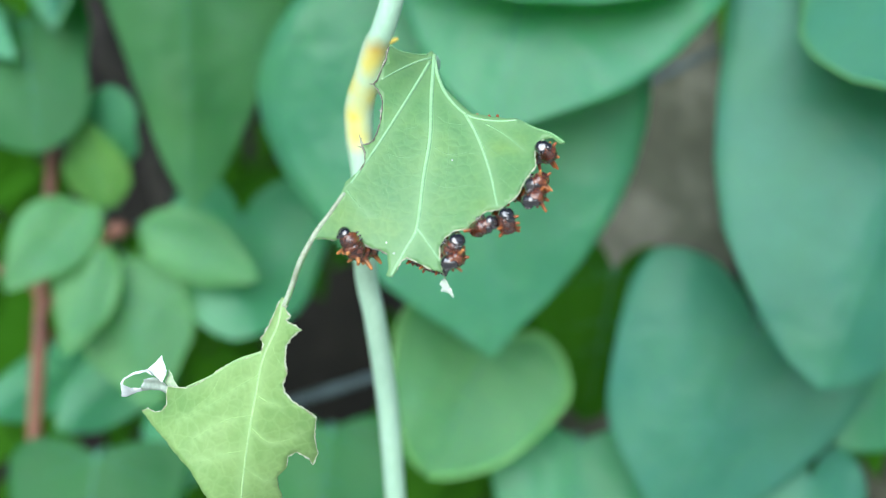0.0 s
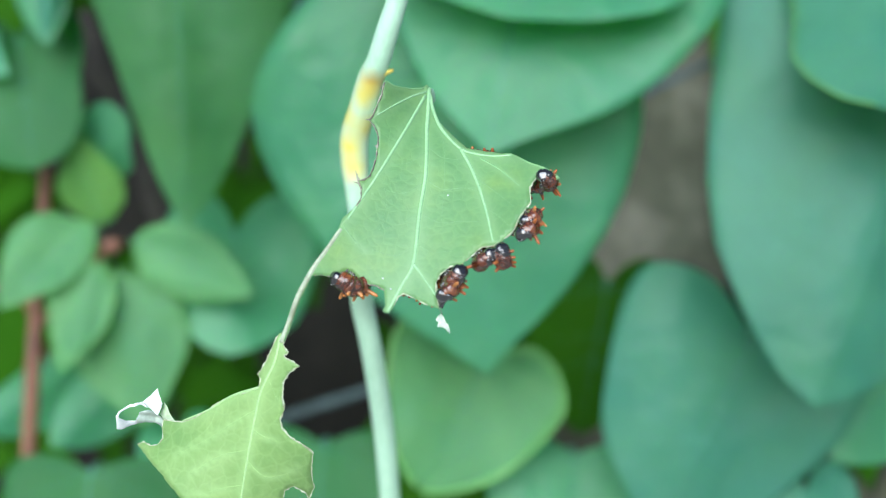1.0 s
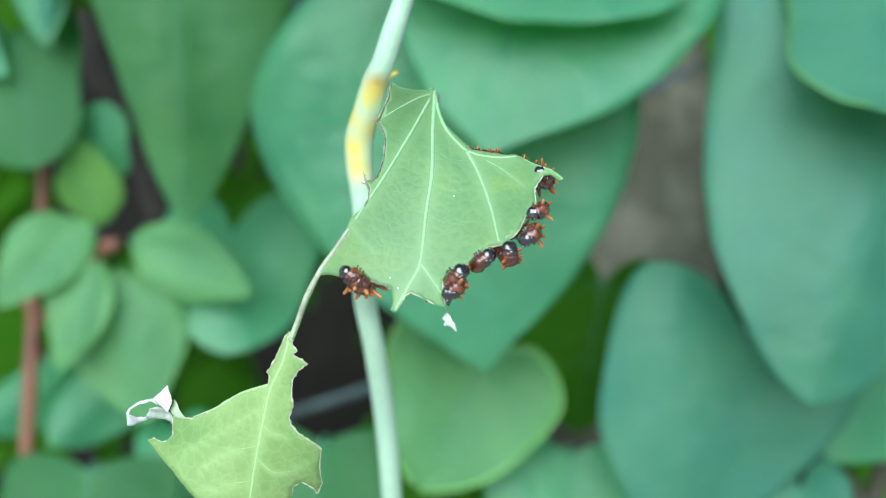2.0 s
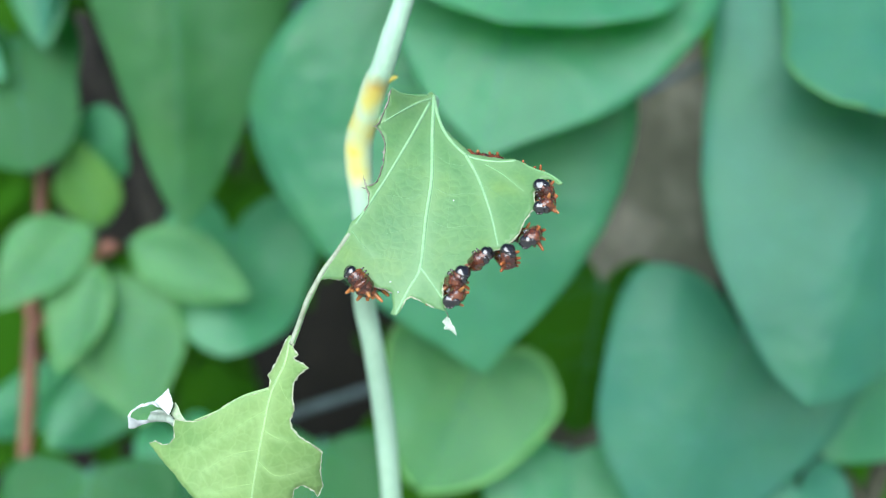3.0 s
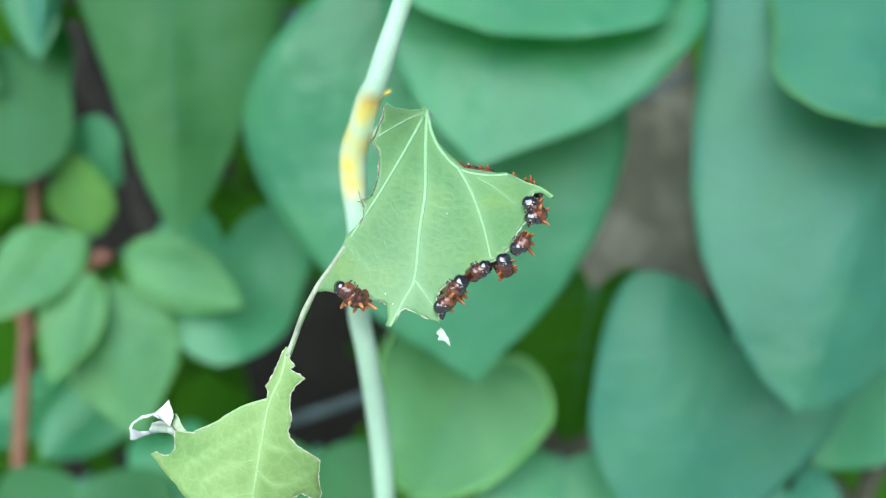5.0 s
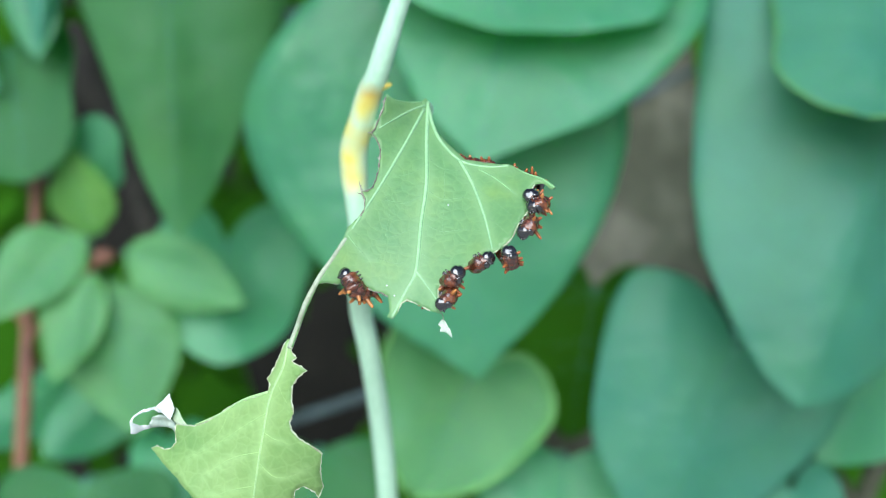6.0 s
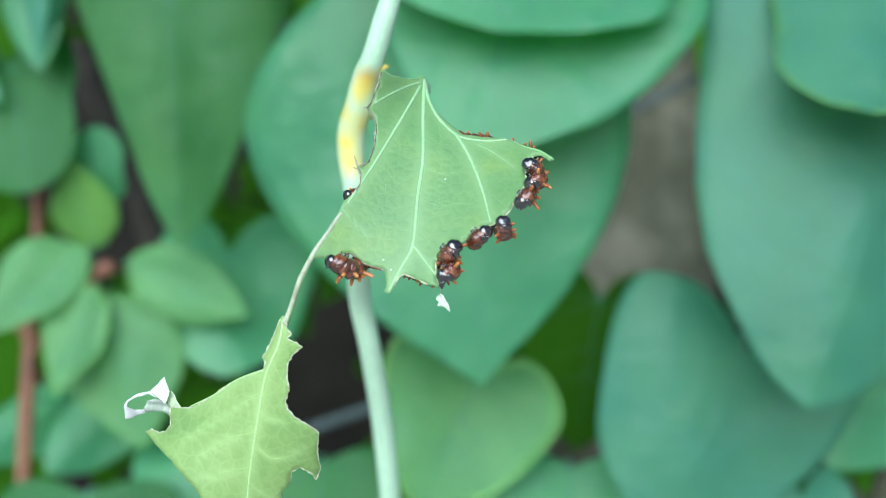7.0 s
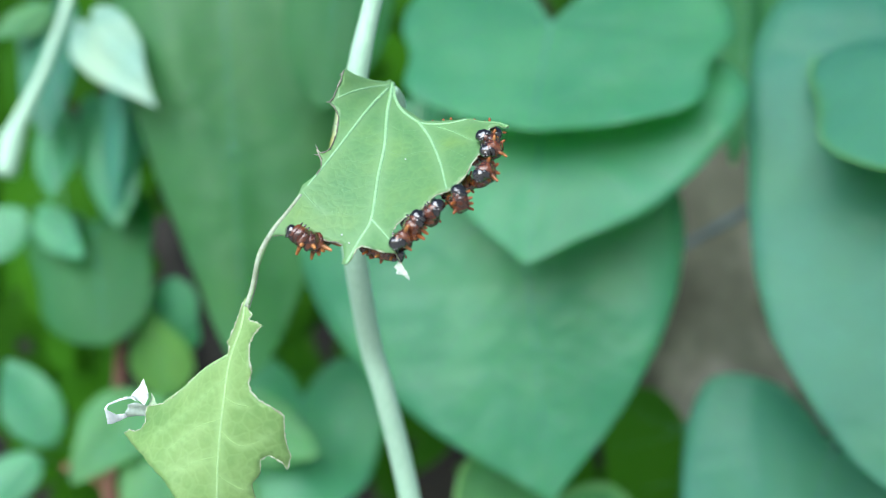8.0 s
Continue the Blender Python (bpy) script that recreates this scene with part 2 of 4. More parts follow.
def spline(pts, n):
    """n + 1 points along a smooth line through pts."""
    p = [Vector(q) for q in pts]
    p = [2 * p[0] - p[1], *p, 2 * p[-1] - p[-2]]
    out = []
    for k in range(n + 1):
        u = k / n * (len(p) - 3)
        i = min(int(u), len(p) - 4)
        t = u - i
        a, b, c, d = p[i : i + 4]
        out.append(0.5 * (2 * b + (c - a) * t + (2 * a - 5 * b + 4 * c - d) * t**2 + (3 * b - a - 3 * c + d) * t**3))
    return out


def tube(bm, pts, radii, sides=10, flat=1.0, cap=True):
    """A tube along pts, with a radius for each point."""
    rings = []
    side = None
    for k, p in enumerate(pts):
        way = (pts[min(k + 1, len(pts) - 1)] - pts[max(k - 1, 0)]).normalized()
        if side is None:
            side = way.orthogonal().normalized()
        side = (side - way * side.dot(way)).normalized()
        up = way.cross(side)
        rings.append([bm.verts.new(p + radii[k] * (math.cos(a) * side + flat * math.sin(a) * up)) for a in (2 * math.pi * j / sides for j in range(sides))])
    for a, b in zip(rings, rings[1:]):
        for j in range(sides):
            bm.faces.new((a[j], a[(j + 1) % sides], b[(j + 1) % sides], b[j]))
    if cap:
        bm.faces.new(rings[0][::-1])
        bm.faces.new(rings[-1])
    return bm


# ---- ground and an added near-black wall that blocks the sky behind the gaps ----
# ground that stays out of view and serves as a reflector from below
bm = bmesh.new()
bmesh.ops.create_grid(bm, x_segments=60, y_segments=60, size=400)
for v in bm.verts:
    if v.co.length < 30:
        v.co.z += 0.03 * noise.noise(v.co * 0.7)
tagged(link("ground", bm, M_BOUNCE_GROUND), "unseen ground, made pale to bounce light up onto the vines", "ground", kind="structure")
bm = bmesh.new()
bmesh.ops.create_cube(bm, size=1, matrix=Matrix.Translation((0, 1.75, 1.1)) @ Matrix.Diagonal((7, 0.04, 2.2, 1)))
gap_wall = tagged(link("wall_back", bm, M_GAP_WALL, smooth=False), "added near-black wall behind the vines, gap shade in its colour", "fence", kind="structure")

# ---- leaves of the vines behind ----


def heart_half(blunt, lobe, full):
    """One side of a heart-shaped outline, from the tip (0, -1) to the notch, in units of the length."""
    if lobe < -0.05:  # an oval leaflet
        return spline([(0.0, -1.0, 0), (0.06 + 0.05 * blunt, -0.95, 0), (0.26, -0.8, 0), (0.45 * full, -0.58, 0), (0.5 * full, -0.4, 0), (0.42 * full, -0.2, 0), (0.24, -0.06, 0), (0.07, 0.0, 0), (0.0, 0.0, 0)], 34)
    tip = [(0.0, -1.0, 0), (0.05 + 0.16 * blunt, -0.93 + 0.02 * blunt, 0)]
    body = [(0.27 + 0.12 * blunt, -0.70, 0), (0.44 * full, -0.38, 0), (0.5 * full, -0.06, 0)]
    top = [(0.42, 0.12 + 0.5 * lobe, 0), (0.24, 0.16 + 0.9 * lobe, 0), (0.08, 0.08 + 0.6 * lobe, 0), (0.0, 0.0, 0)]
    return spline(tip + body + top, 34)


def leaf_blade(length, width, blunt=0.3, lobe=0.1, full=1.0, fold=0.2, cup=0.12, bend=0.1, wave=0.02, seed=0, skew=0.0, quilt=0.012):
    """Blade with thickness: joint at the origin, tip towards -z, upper face towards -y. Returns the mesh and a function for its surface."""
    half = heart_half(blunt, lobe, full)
    off = random.Random(seed)
    ph = [off.uniform(0, 6.3) for _ in range(4)]

    def lie(x, z):
        u, v = x / width, z / length
        return length * (fold * abs(u) * 0.6 + cup * u * u + bend * (v * v + v) + wave * math.sin(7 * v + ph[0]) * abs(u) * 2 + wave * math.sin(9 * u + 3 * v + ph[1]) - quilt * min(1, 4 * abs(u)) * abs(math.sin(math.pi * 5.5 * (v + 0.3 * abs(u)) + ph[2])))

    bm = bmesh.new()
    steps = 10
    rows = {}
    for side in (1, -1):
        for i, p in enumerate(half):
            mid = min(p.y, 0.0)
            for k in range(steps + 1):
                f = k / steps
                x, z = side * f * p.x * width * (1 + side * skew), (mid + (p.y - mid) * f) * length
                if k == 0:
                    key = (0, i, 0)
                else:
                    key = (side, i, k)
                if key not in rows:
                    rows[key] = bm.verts.new((x, lie(x, z), z))
    for side in (1, -1):
        for i in range(len(half) - 1):
            for k in range(steps):
                q = [rows[(0 if kk == 0 else side, ii, kk)] for ii, kk in ((i, k), (i + 1, k), (i + 1, k + 1), (i, k + 1))]
                bm.faces.new(q if side > 0 else q[::-1])
    bmesh.ops.remove_doubles(bm, verts=bm.verts, dist=length * 1e-4)
    bmesh.ops.dissolve_degenerate(bm, dist=length * 1e-4, edges=bm.edges)
    bmesh.ops.recalc_face_normals(bm, faces=bm.faces)
    thick = 0.00035
    ret = bmesh.ops.extrude_face_region(bm, geom=bm.faces[:])
    for v in ret["geom"]:
        if isinstance(v, bmesh.types.BMVert):
            v.co.y += thick
    bmesh.ops.recalc_face_normals(bm, faces=bm.faces)
    return bm, lie


def leaf_veins(length, width, lie, pairs=4, thick=0.0008, oval=False, skew=0.0):
    veins = []

    def lay(x, z):
        return Vector((x, lie(x, z) - thick * 0.15, z))

    bm = bmesh.new()
    pts = [lay(0, -length * 0.96 * k / 14) for k in range(15)]
    tube(bm, pts, [thick * (1 - 0.8 * k / 14) for k in range(15)], 6, 0.5)
    veins.append(bm)
    for j in range(pairs):
        for side in (1, -1):
            z0 = -length * (0.0 + 0.16 * j * (j > 1))
            x1, z1 = ((0.36, 0.10), (0.43, -0.18), (0.36, -0.42), (0.26, -0.62), (0.18, -0.74))[j]
            if oval:
                z0, (x1, z1) = -length * (0.08 + 0.17 * j), ((0.36, -0.3), (0.42, -0.5), (0.32, -0.68), (0.17, -0.84), (0.1, -0.9))[j]
            bm = bmesh.new()
            pts = [lay(side * x1 * width * (1 + side * skew) * f, z0 + (z1 * length - z0) * f - 0.03 * length * math.sin(math.pi * f)) for f in (k / 10 for k in range(11))]
            tube(bm, pts, [thick * 0.4 * (1 - 0.85 * k / 10) for k in range(11)], 6, 0.6)
            veins.append(bm)
    return veins


def vine_leaf(joint, tip, width, material, label, name="vine_leaf", turn=0.0, group="leaves of the vine", pairs=4, stalk=None, rim=0.0, **shape):
    """A leaf hanging from its joint to its tip (millimetres); turn: degrees about its length."""
    a, b = mm(*joint), mm(*tip)
    z = (a - b).normalized()
    y = Vector((0, 1, 0))
    y = (y - z * y.dot(z)).normalized()
    x = y.cross(z)
    m = Matrix((x, y, z)).transposed().to_4x4()
    m = Matrix.Translation(a) @ m @ pose(0, 0, 0, 0, 0, turn)
    length, width = (a - b).length, width / 1000
    seed = int(abs(joint[0] * 7 + joint[2] * 13 + tip[0] * 3)) % 9973
    bm, lie = leaf_blade(length, width, seed=seed, **shape)
    leaf = tagged(new(name), label, "leaf", group)
    leaf.matrix_world = m
    part("blade", bm, material, leaf)
    for v in leaf_veins(length, width, lie, pairs, 0.0007 * min(1, width / 0.12), shape.get("lobe", 0.1) < -0.05, shape.get("skew", 0.0)):
        part("vein", v, M_LEAF_VEIN, leaf)
    if rim:
        half = heart_half(shape.get("blunt", 0.3), shape.get("lobe", 0.1), shape.get("full", 1.0))
        skew = shape.get("skew", 0.0)
        round_ = [(p.x * width * (1 + skew), p.y * length) for p in half] + [(-p.x * width * (1 - skew), p.y * length) for p in reversed(half[1:-1])]
        bm = bmesh.new()
        tube(bm, [Vector((x, lie(x, z) - 0.3 * rim / 1000, z)) for x, z in round_], [rim / 1000] * len(round_), 8)
        part("rolled_rim", bm, M_LIT_RIM, leaf, "rolled rim, edge light in its yellow-green colour")
    bm = bmesh.new()
    r = 0.0011 * min(1.5, max(0.6, width / 0.1))
    away = stalk or (0.0, 0.45, 0.08)
    ends = [Vector((0, lie(0, 0), 0)), Vector((0, 0.1 * length, 0.06 * length)), Vector((away[0] * length, away[1] * length, away[2] * length))]
    pts = spline(ends, 8)
    tube(bm, pts, [r] * len(pts), 8)
    part("leaf_stalk", bm, M_LEAF_VEIN, leaf)
    return leaf


# dark leaf shape added where a shaded hole opens between the leaves
vine_leaf((206.1, 500.0, -84.8), (202.4, 495.0, -102.6), 21, M_LEAF_GAP_SHADE, "dark leaf shape standing in for a shaded hole", blunt=0.8)
vine_leaf((36.5, 402.4, 124.2), (19.4, 384.4, 42.9), 127.9, M_LEAF, "smooth bluish-green heart-shaped vine leaf", turn=-11.3, skew=0.18, blunt=0.21, lobe=0.05, full=1.04, fold=0.04, cup=0.11, bend=0.07)
vine_leaf((38.3, 395.4, 145.8), (25.5, 369.4, 90.6), 147.7, M_LEAF, "broad blunt bluish-green vine leaf, foreshortened", turn=-5.8, skew=0.08, blunt=0.97, lobe=0.35, full=0.92, fold=-0.03, cup=-0.01, bend=-0.01, pairs=2, wave=0.003)
vine_leaf((18.4, 417.9, 76.8), (20.9, 433.9, -46.7), 148.5, M_LEAF, "very large heart-shaped green vine leaf with pointed tip", turn=-2.2, skew=-0.18, blunt=0.12, lobe=0.29, full=1.10, fold=0.00, cup=0.11, bend=0.06)
vine_leaf((203.0, 399.5, 111.5), (140.5, 382.8, -53.4), 152.2, M_LEAF_BLUE, "long bluish-green vine leaf hanging tip down", turn=5.1, skew=-0.05, blunt=0.58, lobe=0.11, full=1.03, fold=0.34, cup=-0.03, bend=0.09)
vine_leaf((178.4, 385.6, 113.4), (153.3, 343.8, 52.2), 79.8, M_LEAF_BLUE, "rounded bluish-green vine leaf with pale rim", turn=-17.2, skew=0.01, blunt=1.17, lobe=0.13, full=1.02, fold=0.21, cup=0.12, bend=0.11, rim=0.45)
vine_leaf((136.6, 442.8, -36.1), (95.0, 448.1, -118.6), 123.0, M_LEAF_BLUE, "bluish-green heart-shaped vine leaf low on the vine", turn=-3.5, skew=-0.04, blunt=0.26, lobe=0.06, full=0.91, fold=0.06, cup=0.05, bend=0.09)
vine_leaf((22.5, 492.0, -48.2), (-7.6, 479.1, -106.4), 79.4, M_LEAF_YOUNG, "light green heart-shaped leaf with upturned rim", turn=1.4, skew=-0.02, blunt=0.65, lobe=0.10, full=1.10, fold=-0.06, cup=-0.35, bend=0.10, rim=1.5)
vine_leaf((68.7, 510.0, -96.4), (59.7, 490.0, -167.9), 92, M_LEAF, "green vine leaf low in the thicket", turn=0, lobe=-0.04, fold=0.06)
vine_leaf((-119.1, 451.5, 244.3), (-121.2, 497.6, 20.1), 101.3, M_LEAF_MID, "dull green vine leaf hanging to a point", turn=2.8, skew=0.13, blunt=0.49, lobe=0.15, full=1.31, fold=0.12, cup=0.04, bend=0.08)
vine_leaf((-220.3, 535.6, 119.4), (-206.8, 526.2, 49.2), 77.1, M_LEAF_IN_SHADE, "deep green vine leaf in shade", turn=1.1, skew=-0.07, blunt=1.05, lobe=0.10, full=0.96, fold=0.06, cup=0.05, bend=0.11)
vine_leaf((-207.9, 528.3, 183.2), (-195.9, 515.5, 110.5), 39.8, M_LEAF_LIGHT, "narrow pale bluish leaf", turn=-1.1, skew=-0.05, blunt=0.39, lobe=0.10, full=1.01, fold=0.06, cup=0.05, bend=0.12)
vine_leaf((-182.4, 550.4, 55.6), (-173.3, 537.2, 86.2), 31.6, M_LEAF, "small rounded bluish leaf", turn=0.9, skew=-0.09, blunt=1.14, lobe=0.04, full=1.01, fold=0.09, cup=0.05, bend=0.09, name='creeper_leaf')
vine_leaf((-112.6, 568.9, 17.2), (-111.8, 546.8, -49.5), 88.0, M_LEAF, "green vine leaf half hidden in the thicket", turn=9.2, skew=0.09, blunt=0.80, lobe=0.22, full=1.03, fold=0.17, cup=0.07, bend=-0.01)
vine_leaf((-58.1, 520.0, -92.5), (-62.1, 500.0, -164.0), 82, M_LEAF_IN_SHADE, "bluish vine leaf low on the vine, shade toned in", lobe=-0.04, blunt=0.4)
vine_leaf((-176.5, 520.0, -105.6), (-178.6, 500.0, -173.4), 93, M_LEAF_IN_SHADE, "bluish vine leaf near the thicket foot, shade toned in", lobe=-0.04, blunt=0.4)
vine_leaf((-143.2, 560.0, -92.7), (-138.5, 540.0, -131.3), 46, M_LEAF, "small green leaf in shade", lobe=0.15)
vine_leaf((-183.7, 620.0, -68.3), (-227.8, 600.0, -107.1), 51, M_LEAF, "green leaf behind the creeper", blunt=0.5)
vine_leaf((-226.6, 630.0, -72.6), (-272.3, 600.0, -98.3), 44, M_LEAF, "green leaf beside a red creeper stem", blunt=0.5)
vine_leaf((224.0, 470.0, -34.0), (178.0, 458.0, -90.0), 80, M_LEAF, "green leaf below a hanging vine leaf", turn=-10, blunt=0.4)
vine_leaf((162.1, 450.0, -102.3), (153.0, 440.0, -152.0), 54, M_LEAF_BLUE, "bluish vine leaf low on the vine", lobe=0.2)
vine_leaf((100.0, 600.0, -14.0), (82.0, 590.0, -100.0), 92, M_LEAF_GAP_SHADE, "green leaf deep in the thicket, shade toned in", blunt=0.4)
vine_leaf((201.9, 620.0, 154.9), (184.4, 600.0, 72.2), 64, M_LEAF_GAP_SHADE, "green leaf deep in the thicket, shade toned in", blunt=0.4)
vine_leaf((-186.0, 547.8, 21.3), (-223.5, 519.7, -21.3), 37.5, M_LEAF_YOUNG, "oval leaflet of a five-leaved creeper", turn=-3.5, skew=-0.22, blunt=0.49, lobe=-0.08, full=1.10, fold=0.01, cup=0.03, bend=0.15, rim=0.5, name='creeper_leaflet', group='leaflets of the creeper')
vine_leaf((-182.3, 554.5, 22.5), (-190.4, 537.8, 68.4), 34.7, M_LEAF_LIME, "yellowish oval leaflet of a five-leaved creeper", turn=0.9, skew=0.02, blunt=0.79, lobe=-0.08, full=1.04, fold=0.08, cup=0.05, bend=0.10, name='creeper_leaflet', group='leaflets of the creeper')
vine_leaf((-162.3, 545.7, 12.7), (-96.6, 533.7, -15.9), 36.3, M_LEAF_YOUNG, "oval leaflet of a five-leaved creeper", turn=0.5, skew=0.06, blunt=0.50, lobe=-0.08, full=1.03, fold=0.10, cup=0.05, bend=0.09, rim=0.5, name='creeper_leaflet', group='leaflets of the creeper')
vine_leaf((-179.0, 539.1, -0.1), (-193.9, 524.6, -54.1), 29.5, M_LEAF_YOUNG, "narrow bright-rimmed leaflet of a five-leaved creeper", turn=-1.2, skew=-0.04, blunt=0.45, lobe=-0.08, full=1.04, fold=0.07, cup=0.05, bend=0.11, rim=0.8, name='creeper_leaflet', group='leaflets of the creeper')
vine_leaf((-173.0, 551.0, -5.4), (-153.7, 541.3, -84.4), 62.1, M_LEAF_YOUNG, "broad green leaflet of a five-leaved creeper", turn=-0.0, skew=-0.02, blunt=0.62, lobe=-0.08, full=1.02, fold=0.08, cup=0.05, bend=0.10, rim=0.6, name='creeper_leaflet', group='leaflets of the creeper')
vine_leaf((-183.7, 454.4, 197.5), (-145.8, 436.5, 144.7), 29.4, M_LEAF_PALE, "pale leaf back with drawn-out tip", turn=-2.6, skew=-0.09, blunt=-0.01, lobe=0.11, full=1.14, fold=0.10, cup=0.07, bend=0.14)
vine_leaf((-174.0, 500.0, 244.7), (-184.9, 480.0, 104.2), 33, M_LEAF_BLUE, "narrow pale bluish leaf hanging down", turn=20, blunt=0.3)
vine_leaf((-235.8, 521.0, 186.8), (-230.3, 508.0, 127.2), 28.7, M_LEAF_LIGHT, "oval leaflet of a creeper", turn=-0.7, skew=0.00, blunt=0.37, lobe=-0.08, full=0.95, fold=0.09, cup=0.05, bend=0.09, name='creeper_leaflet', group='leaflets of the creeper')
vine_leaf((-250.7, 531.4, 131.3), (-217.9, 517.3, 95.9), 23.5, M_LEAF_LIGHT, "oval leaflet of a creeper", turn=-1.8, skew=-0.03, blunt=0.35, lobe=-0.08, full=0.97, fold=0.07, cup=0.05, bend=0.11, name='creeper_leaflet', group='leaflets of the creeper')
vine_leaf((-266.2, 545.0, 134.9), (-296.9, 540.0, 104.6), 33, M_LEAF_LIGHT, "oval leaflet of a creeper", name='creeper_leaflet', group='leaflets of the creeper', blunt=0.35, lobe=-0.08, pairs=4, full=0.95, fold=0.05, cup=0.05)
vine_leaf((-255.6, 560.9, 2.0), (-274.7, 546.8, 50.1), 39.3, M_LEAF_LIGHT, "oval leaflet of a creeper low down", turn=1.6, skew=0.00, blunt=0.37, lobe=-0.08, full=0.89, fold=0.08, cup=0.05, bend=0.10, name='creeper_leaflet', group='leaflets of the creeper')
vine_leaf((-203.7, 557.2, -36.3), (-191.1, 542.1, -8.5), 29.5, M_LEAF_LIGHT, "oval leaflet of a creeper low down", turn=1.7, skew=-0.02, blunt=0.35, lobe=-0.08, full=0.96, fold=0.08, cup=0.05, bend=0.10, name='creeper_leaflet', group='leaflets of the creeper')
vine_leaf((-261.8, 560.6, -5.5), (-295.9, 547.3, -29.7), 31.0, M_LEAF_LIGHT, "oval leaflet of a creeper low down", turn=-2.2, skew=-0.02, blunt=0.35, lobe=-0.08, full=0.89, fold=0.08, cup=0.05, bend=0.10, name='creeper_leaflet', group='leaflets of the creeper')
vine_leaf((-52.1, 436.8, 227.1), (-65.2, 428.2, 132.0), 56.9, M_LEAF_IN_SHADE, "dark green rounded leaf in shade", turn=0.3, skew=0.04, blunt=1.05, lobe=0.10, full=1.04, fold=0.10, cup=0.05, bend=0.09)
vine_leaf((-279.9, 620.0, 185.2), (-254.0, 600.0, 63.6), 101, M_LEAF_GAP_SHADE, "green leaf behind the creeper, shade toned in", blunt=0.7)
vine_leaf((215.5, 640.0, 261.6), (177.7, 620.0, 228.5), 70, M_LEAF_IN_SHADE, "dark green leaf in shade", blunt=0.5)
vine_leaf((154.6, 519.9, 230.3), (127.9, 510.1, 110.7), 32.2, M_LEAF_IN_SHADE, "green leaf behind the hanging vine leaf, shade toned in", turn=0.4, skew=-0.01, blunt=0.40, lobe=0.10, full=0.96, fold=0.08, cup=0.05, bend=0.10)
vine_leaf((-234.9, 504.8, 230.7), (-228.1, 495.2, 159.3), 35.5, M_LEAF_BLUE, "bluish leaf beside a pale stem", turn=1.4, skew=0.02, blunt=0.70, lobe=0.10, full=1.02, fold=0.09, cup=0.05, bend=0.09)
vine_leaf((-228.9, 499.5, 237.1), (-257.9, 489.9, 216.4), 20.0, M_LEAF_YOUNG, "oval leaflet of a creeper", turn=-0.0, skew=-0.01, blunt=0.35, lobe=-0.08, full=1.00, fold=0.08, cup=0.05, bend=0.10, name='creeper_leaflet', group='leaflets of the creeper')

# ---- stems, wires, trunk ----


def stalk(name, piece, pts, radii, material, label, category, n=24, sides=12):
    line = spline([mm(*p) for p in pts], n)
    rr = spline([(r / 1000, 0, 0) for r in radii], n)
    bm = bmesh.new()
    tube(bm, line, [r.x for r in rr], sides)
    thing = tagged(new(name), label, category)
    return thing, part(piece, bm, material, thing)


stalk("shrub", "twig", [(187.7, 520.0, -89.5), (202.3, 520.0, -102.8), (216.9, 520.0, -119.1), (228.5, 520.0, -145.6)], [5, 5, 4.5, 4], M_BARK, "greyish twig in the thicket", "twig")
stalk("shrub", "twig", [(272.3, 560.0, -87.9), (252.9, 560.0, -109.8), (243.1, 560.0, -131.8), (233.2, 560.0, -163.2)], [6, 6, 5.5, 5], M_BARK, "greyish twig in the thicket", "twig")
stalk("shrub", "twig", [(192.5, 600.0, 216.8), (209.7, 600.0, 218.5), (240.1, 600.0, 219.4), (274.0, 600.0, 222.8)], [6, 6, 5.5, 5], M_BARK, "greyish twig in the thicket", "twig")
stalk("creeper", "stem", [(-218.0, 570.0, 56.9), (-218.9, 565.0, 14.0), (-221.0, 560.0, -39.0), (-223.1, 555.0, -112.5), (-223.1, 550.0, -160.2)], [3.5, 3.5, 4, 4.2, 4.2], M_RED, "upright reddish creeper among green leaves", "stem")
stalk("creeper", "stem", [(-173.9, 546.0, 11.2), (-201.9, 552.0, -14.0), (-218.9, 558.0, -35.8)], [2.2, 1.6, 1.6], M_RED, "thin reddish shoot of the creeper", "stem")
stalk("creeper", "joint", [(-174.7, 536.0, 10.8), (-169.0, 531.0, 10.2), (-165.8, 536.0, 11.1)], [2.2, 4.2, 2.2], M_RED, "reddish joint where five creeper leaflets meet", "stem")
stalk("creeper", "stem", [(-248.3, 562.0, -10.1), (-227.7, 566.0, -22.6), (-217.9, 570.0, -53.9)], [2, 1.6, 1.6], M_RED, "thin reddish shoot of the creeper", "stem")
stalk("vine", "stem", [(-236.5, 470.0, 130.8), (-233.5, 470.0, 148.4), (-229.6, 470.0, 158.7), (-217.0, 470.0, 186.6), (-204.8, 470.0, 223.2), (-196.7, 470.0, 261.4)], [5.2, 6.0, 4.2, 2.7, 2.6, 2.6], M_STEM, "pale green upright vine stem with swollen joint", "stem")
stalk("fence_wire", "strand", [(-134.8, 640.0, -110.4), (-90.3, 640.0, -94.8), (-42.1, 640.0, -79.3), (15.3, 640.0, -58.4)], [3.2, 3.2, 3.2, 3.2], M_WIRE, "grey galvanised fence wire behind the vines", "wire")
stalk("fence_wire", "strand", [(95.6, 640.0, 89.9), (135.5, 640.0, 107.7), (177.3, 640.0, 127.3), (233.8, 640.0, 152.4)], [2.2, 2.2, 2.2, 2.2], M_WIRE, "grey galvanised fence wire behind the vines", "wire")
stalk("fence_wire", "strand", [(-111.9, 620.0, 147.3), (-80.7, 620.0, 158.6), (-39.0, 620.0, 176.6)], [3.2, 3.2, 3.2], M_WIRE, "grey galvanised fence wire behind the vines", "wire")
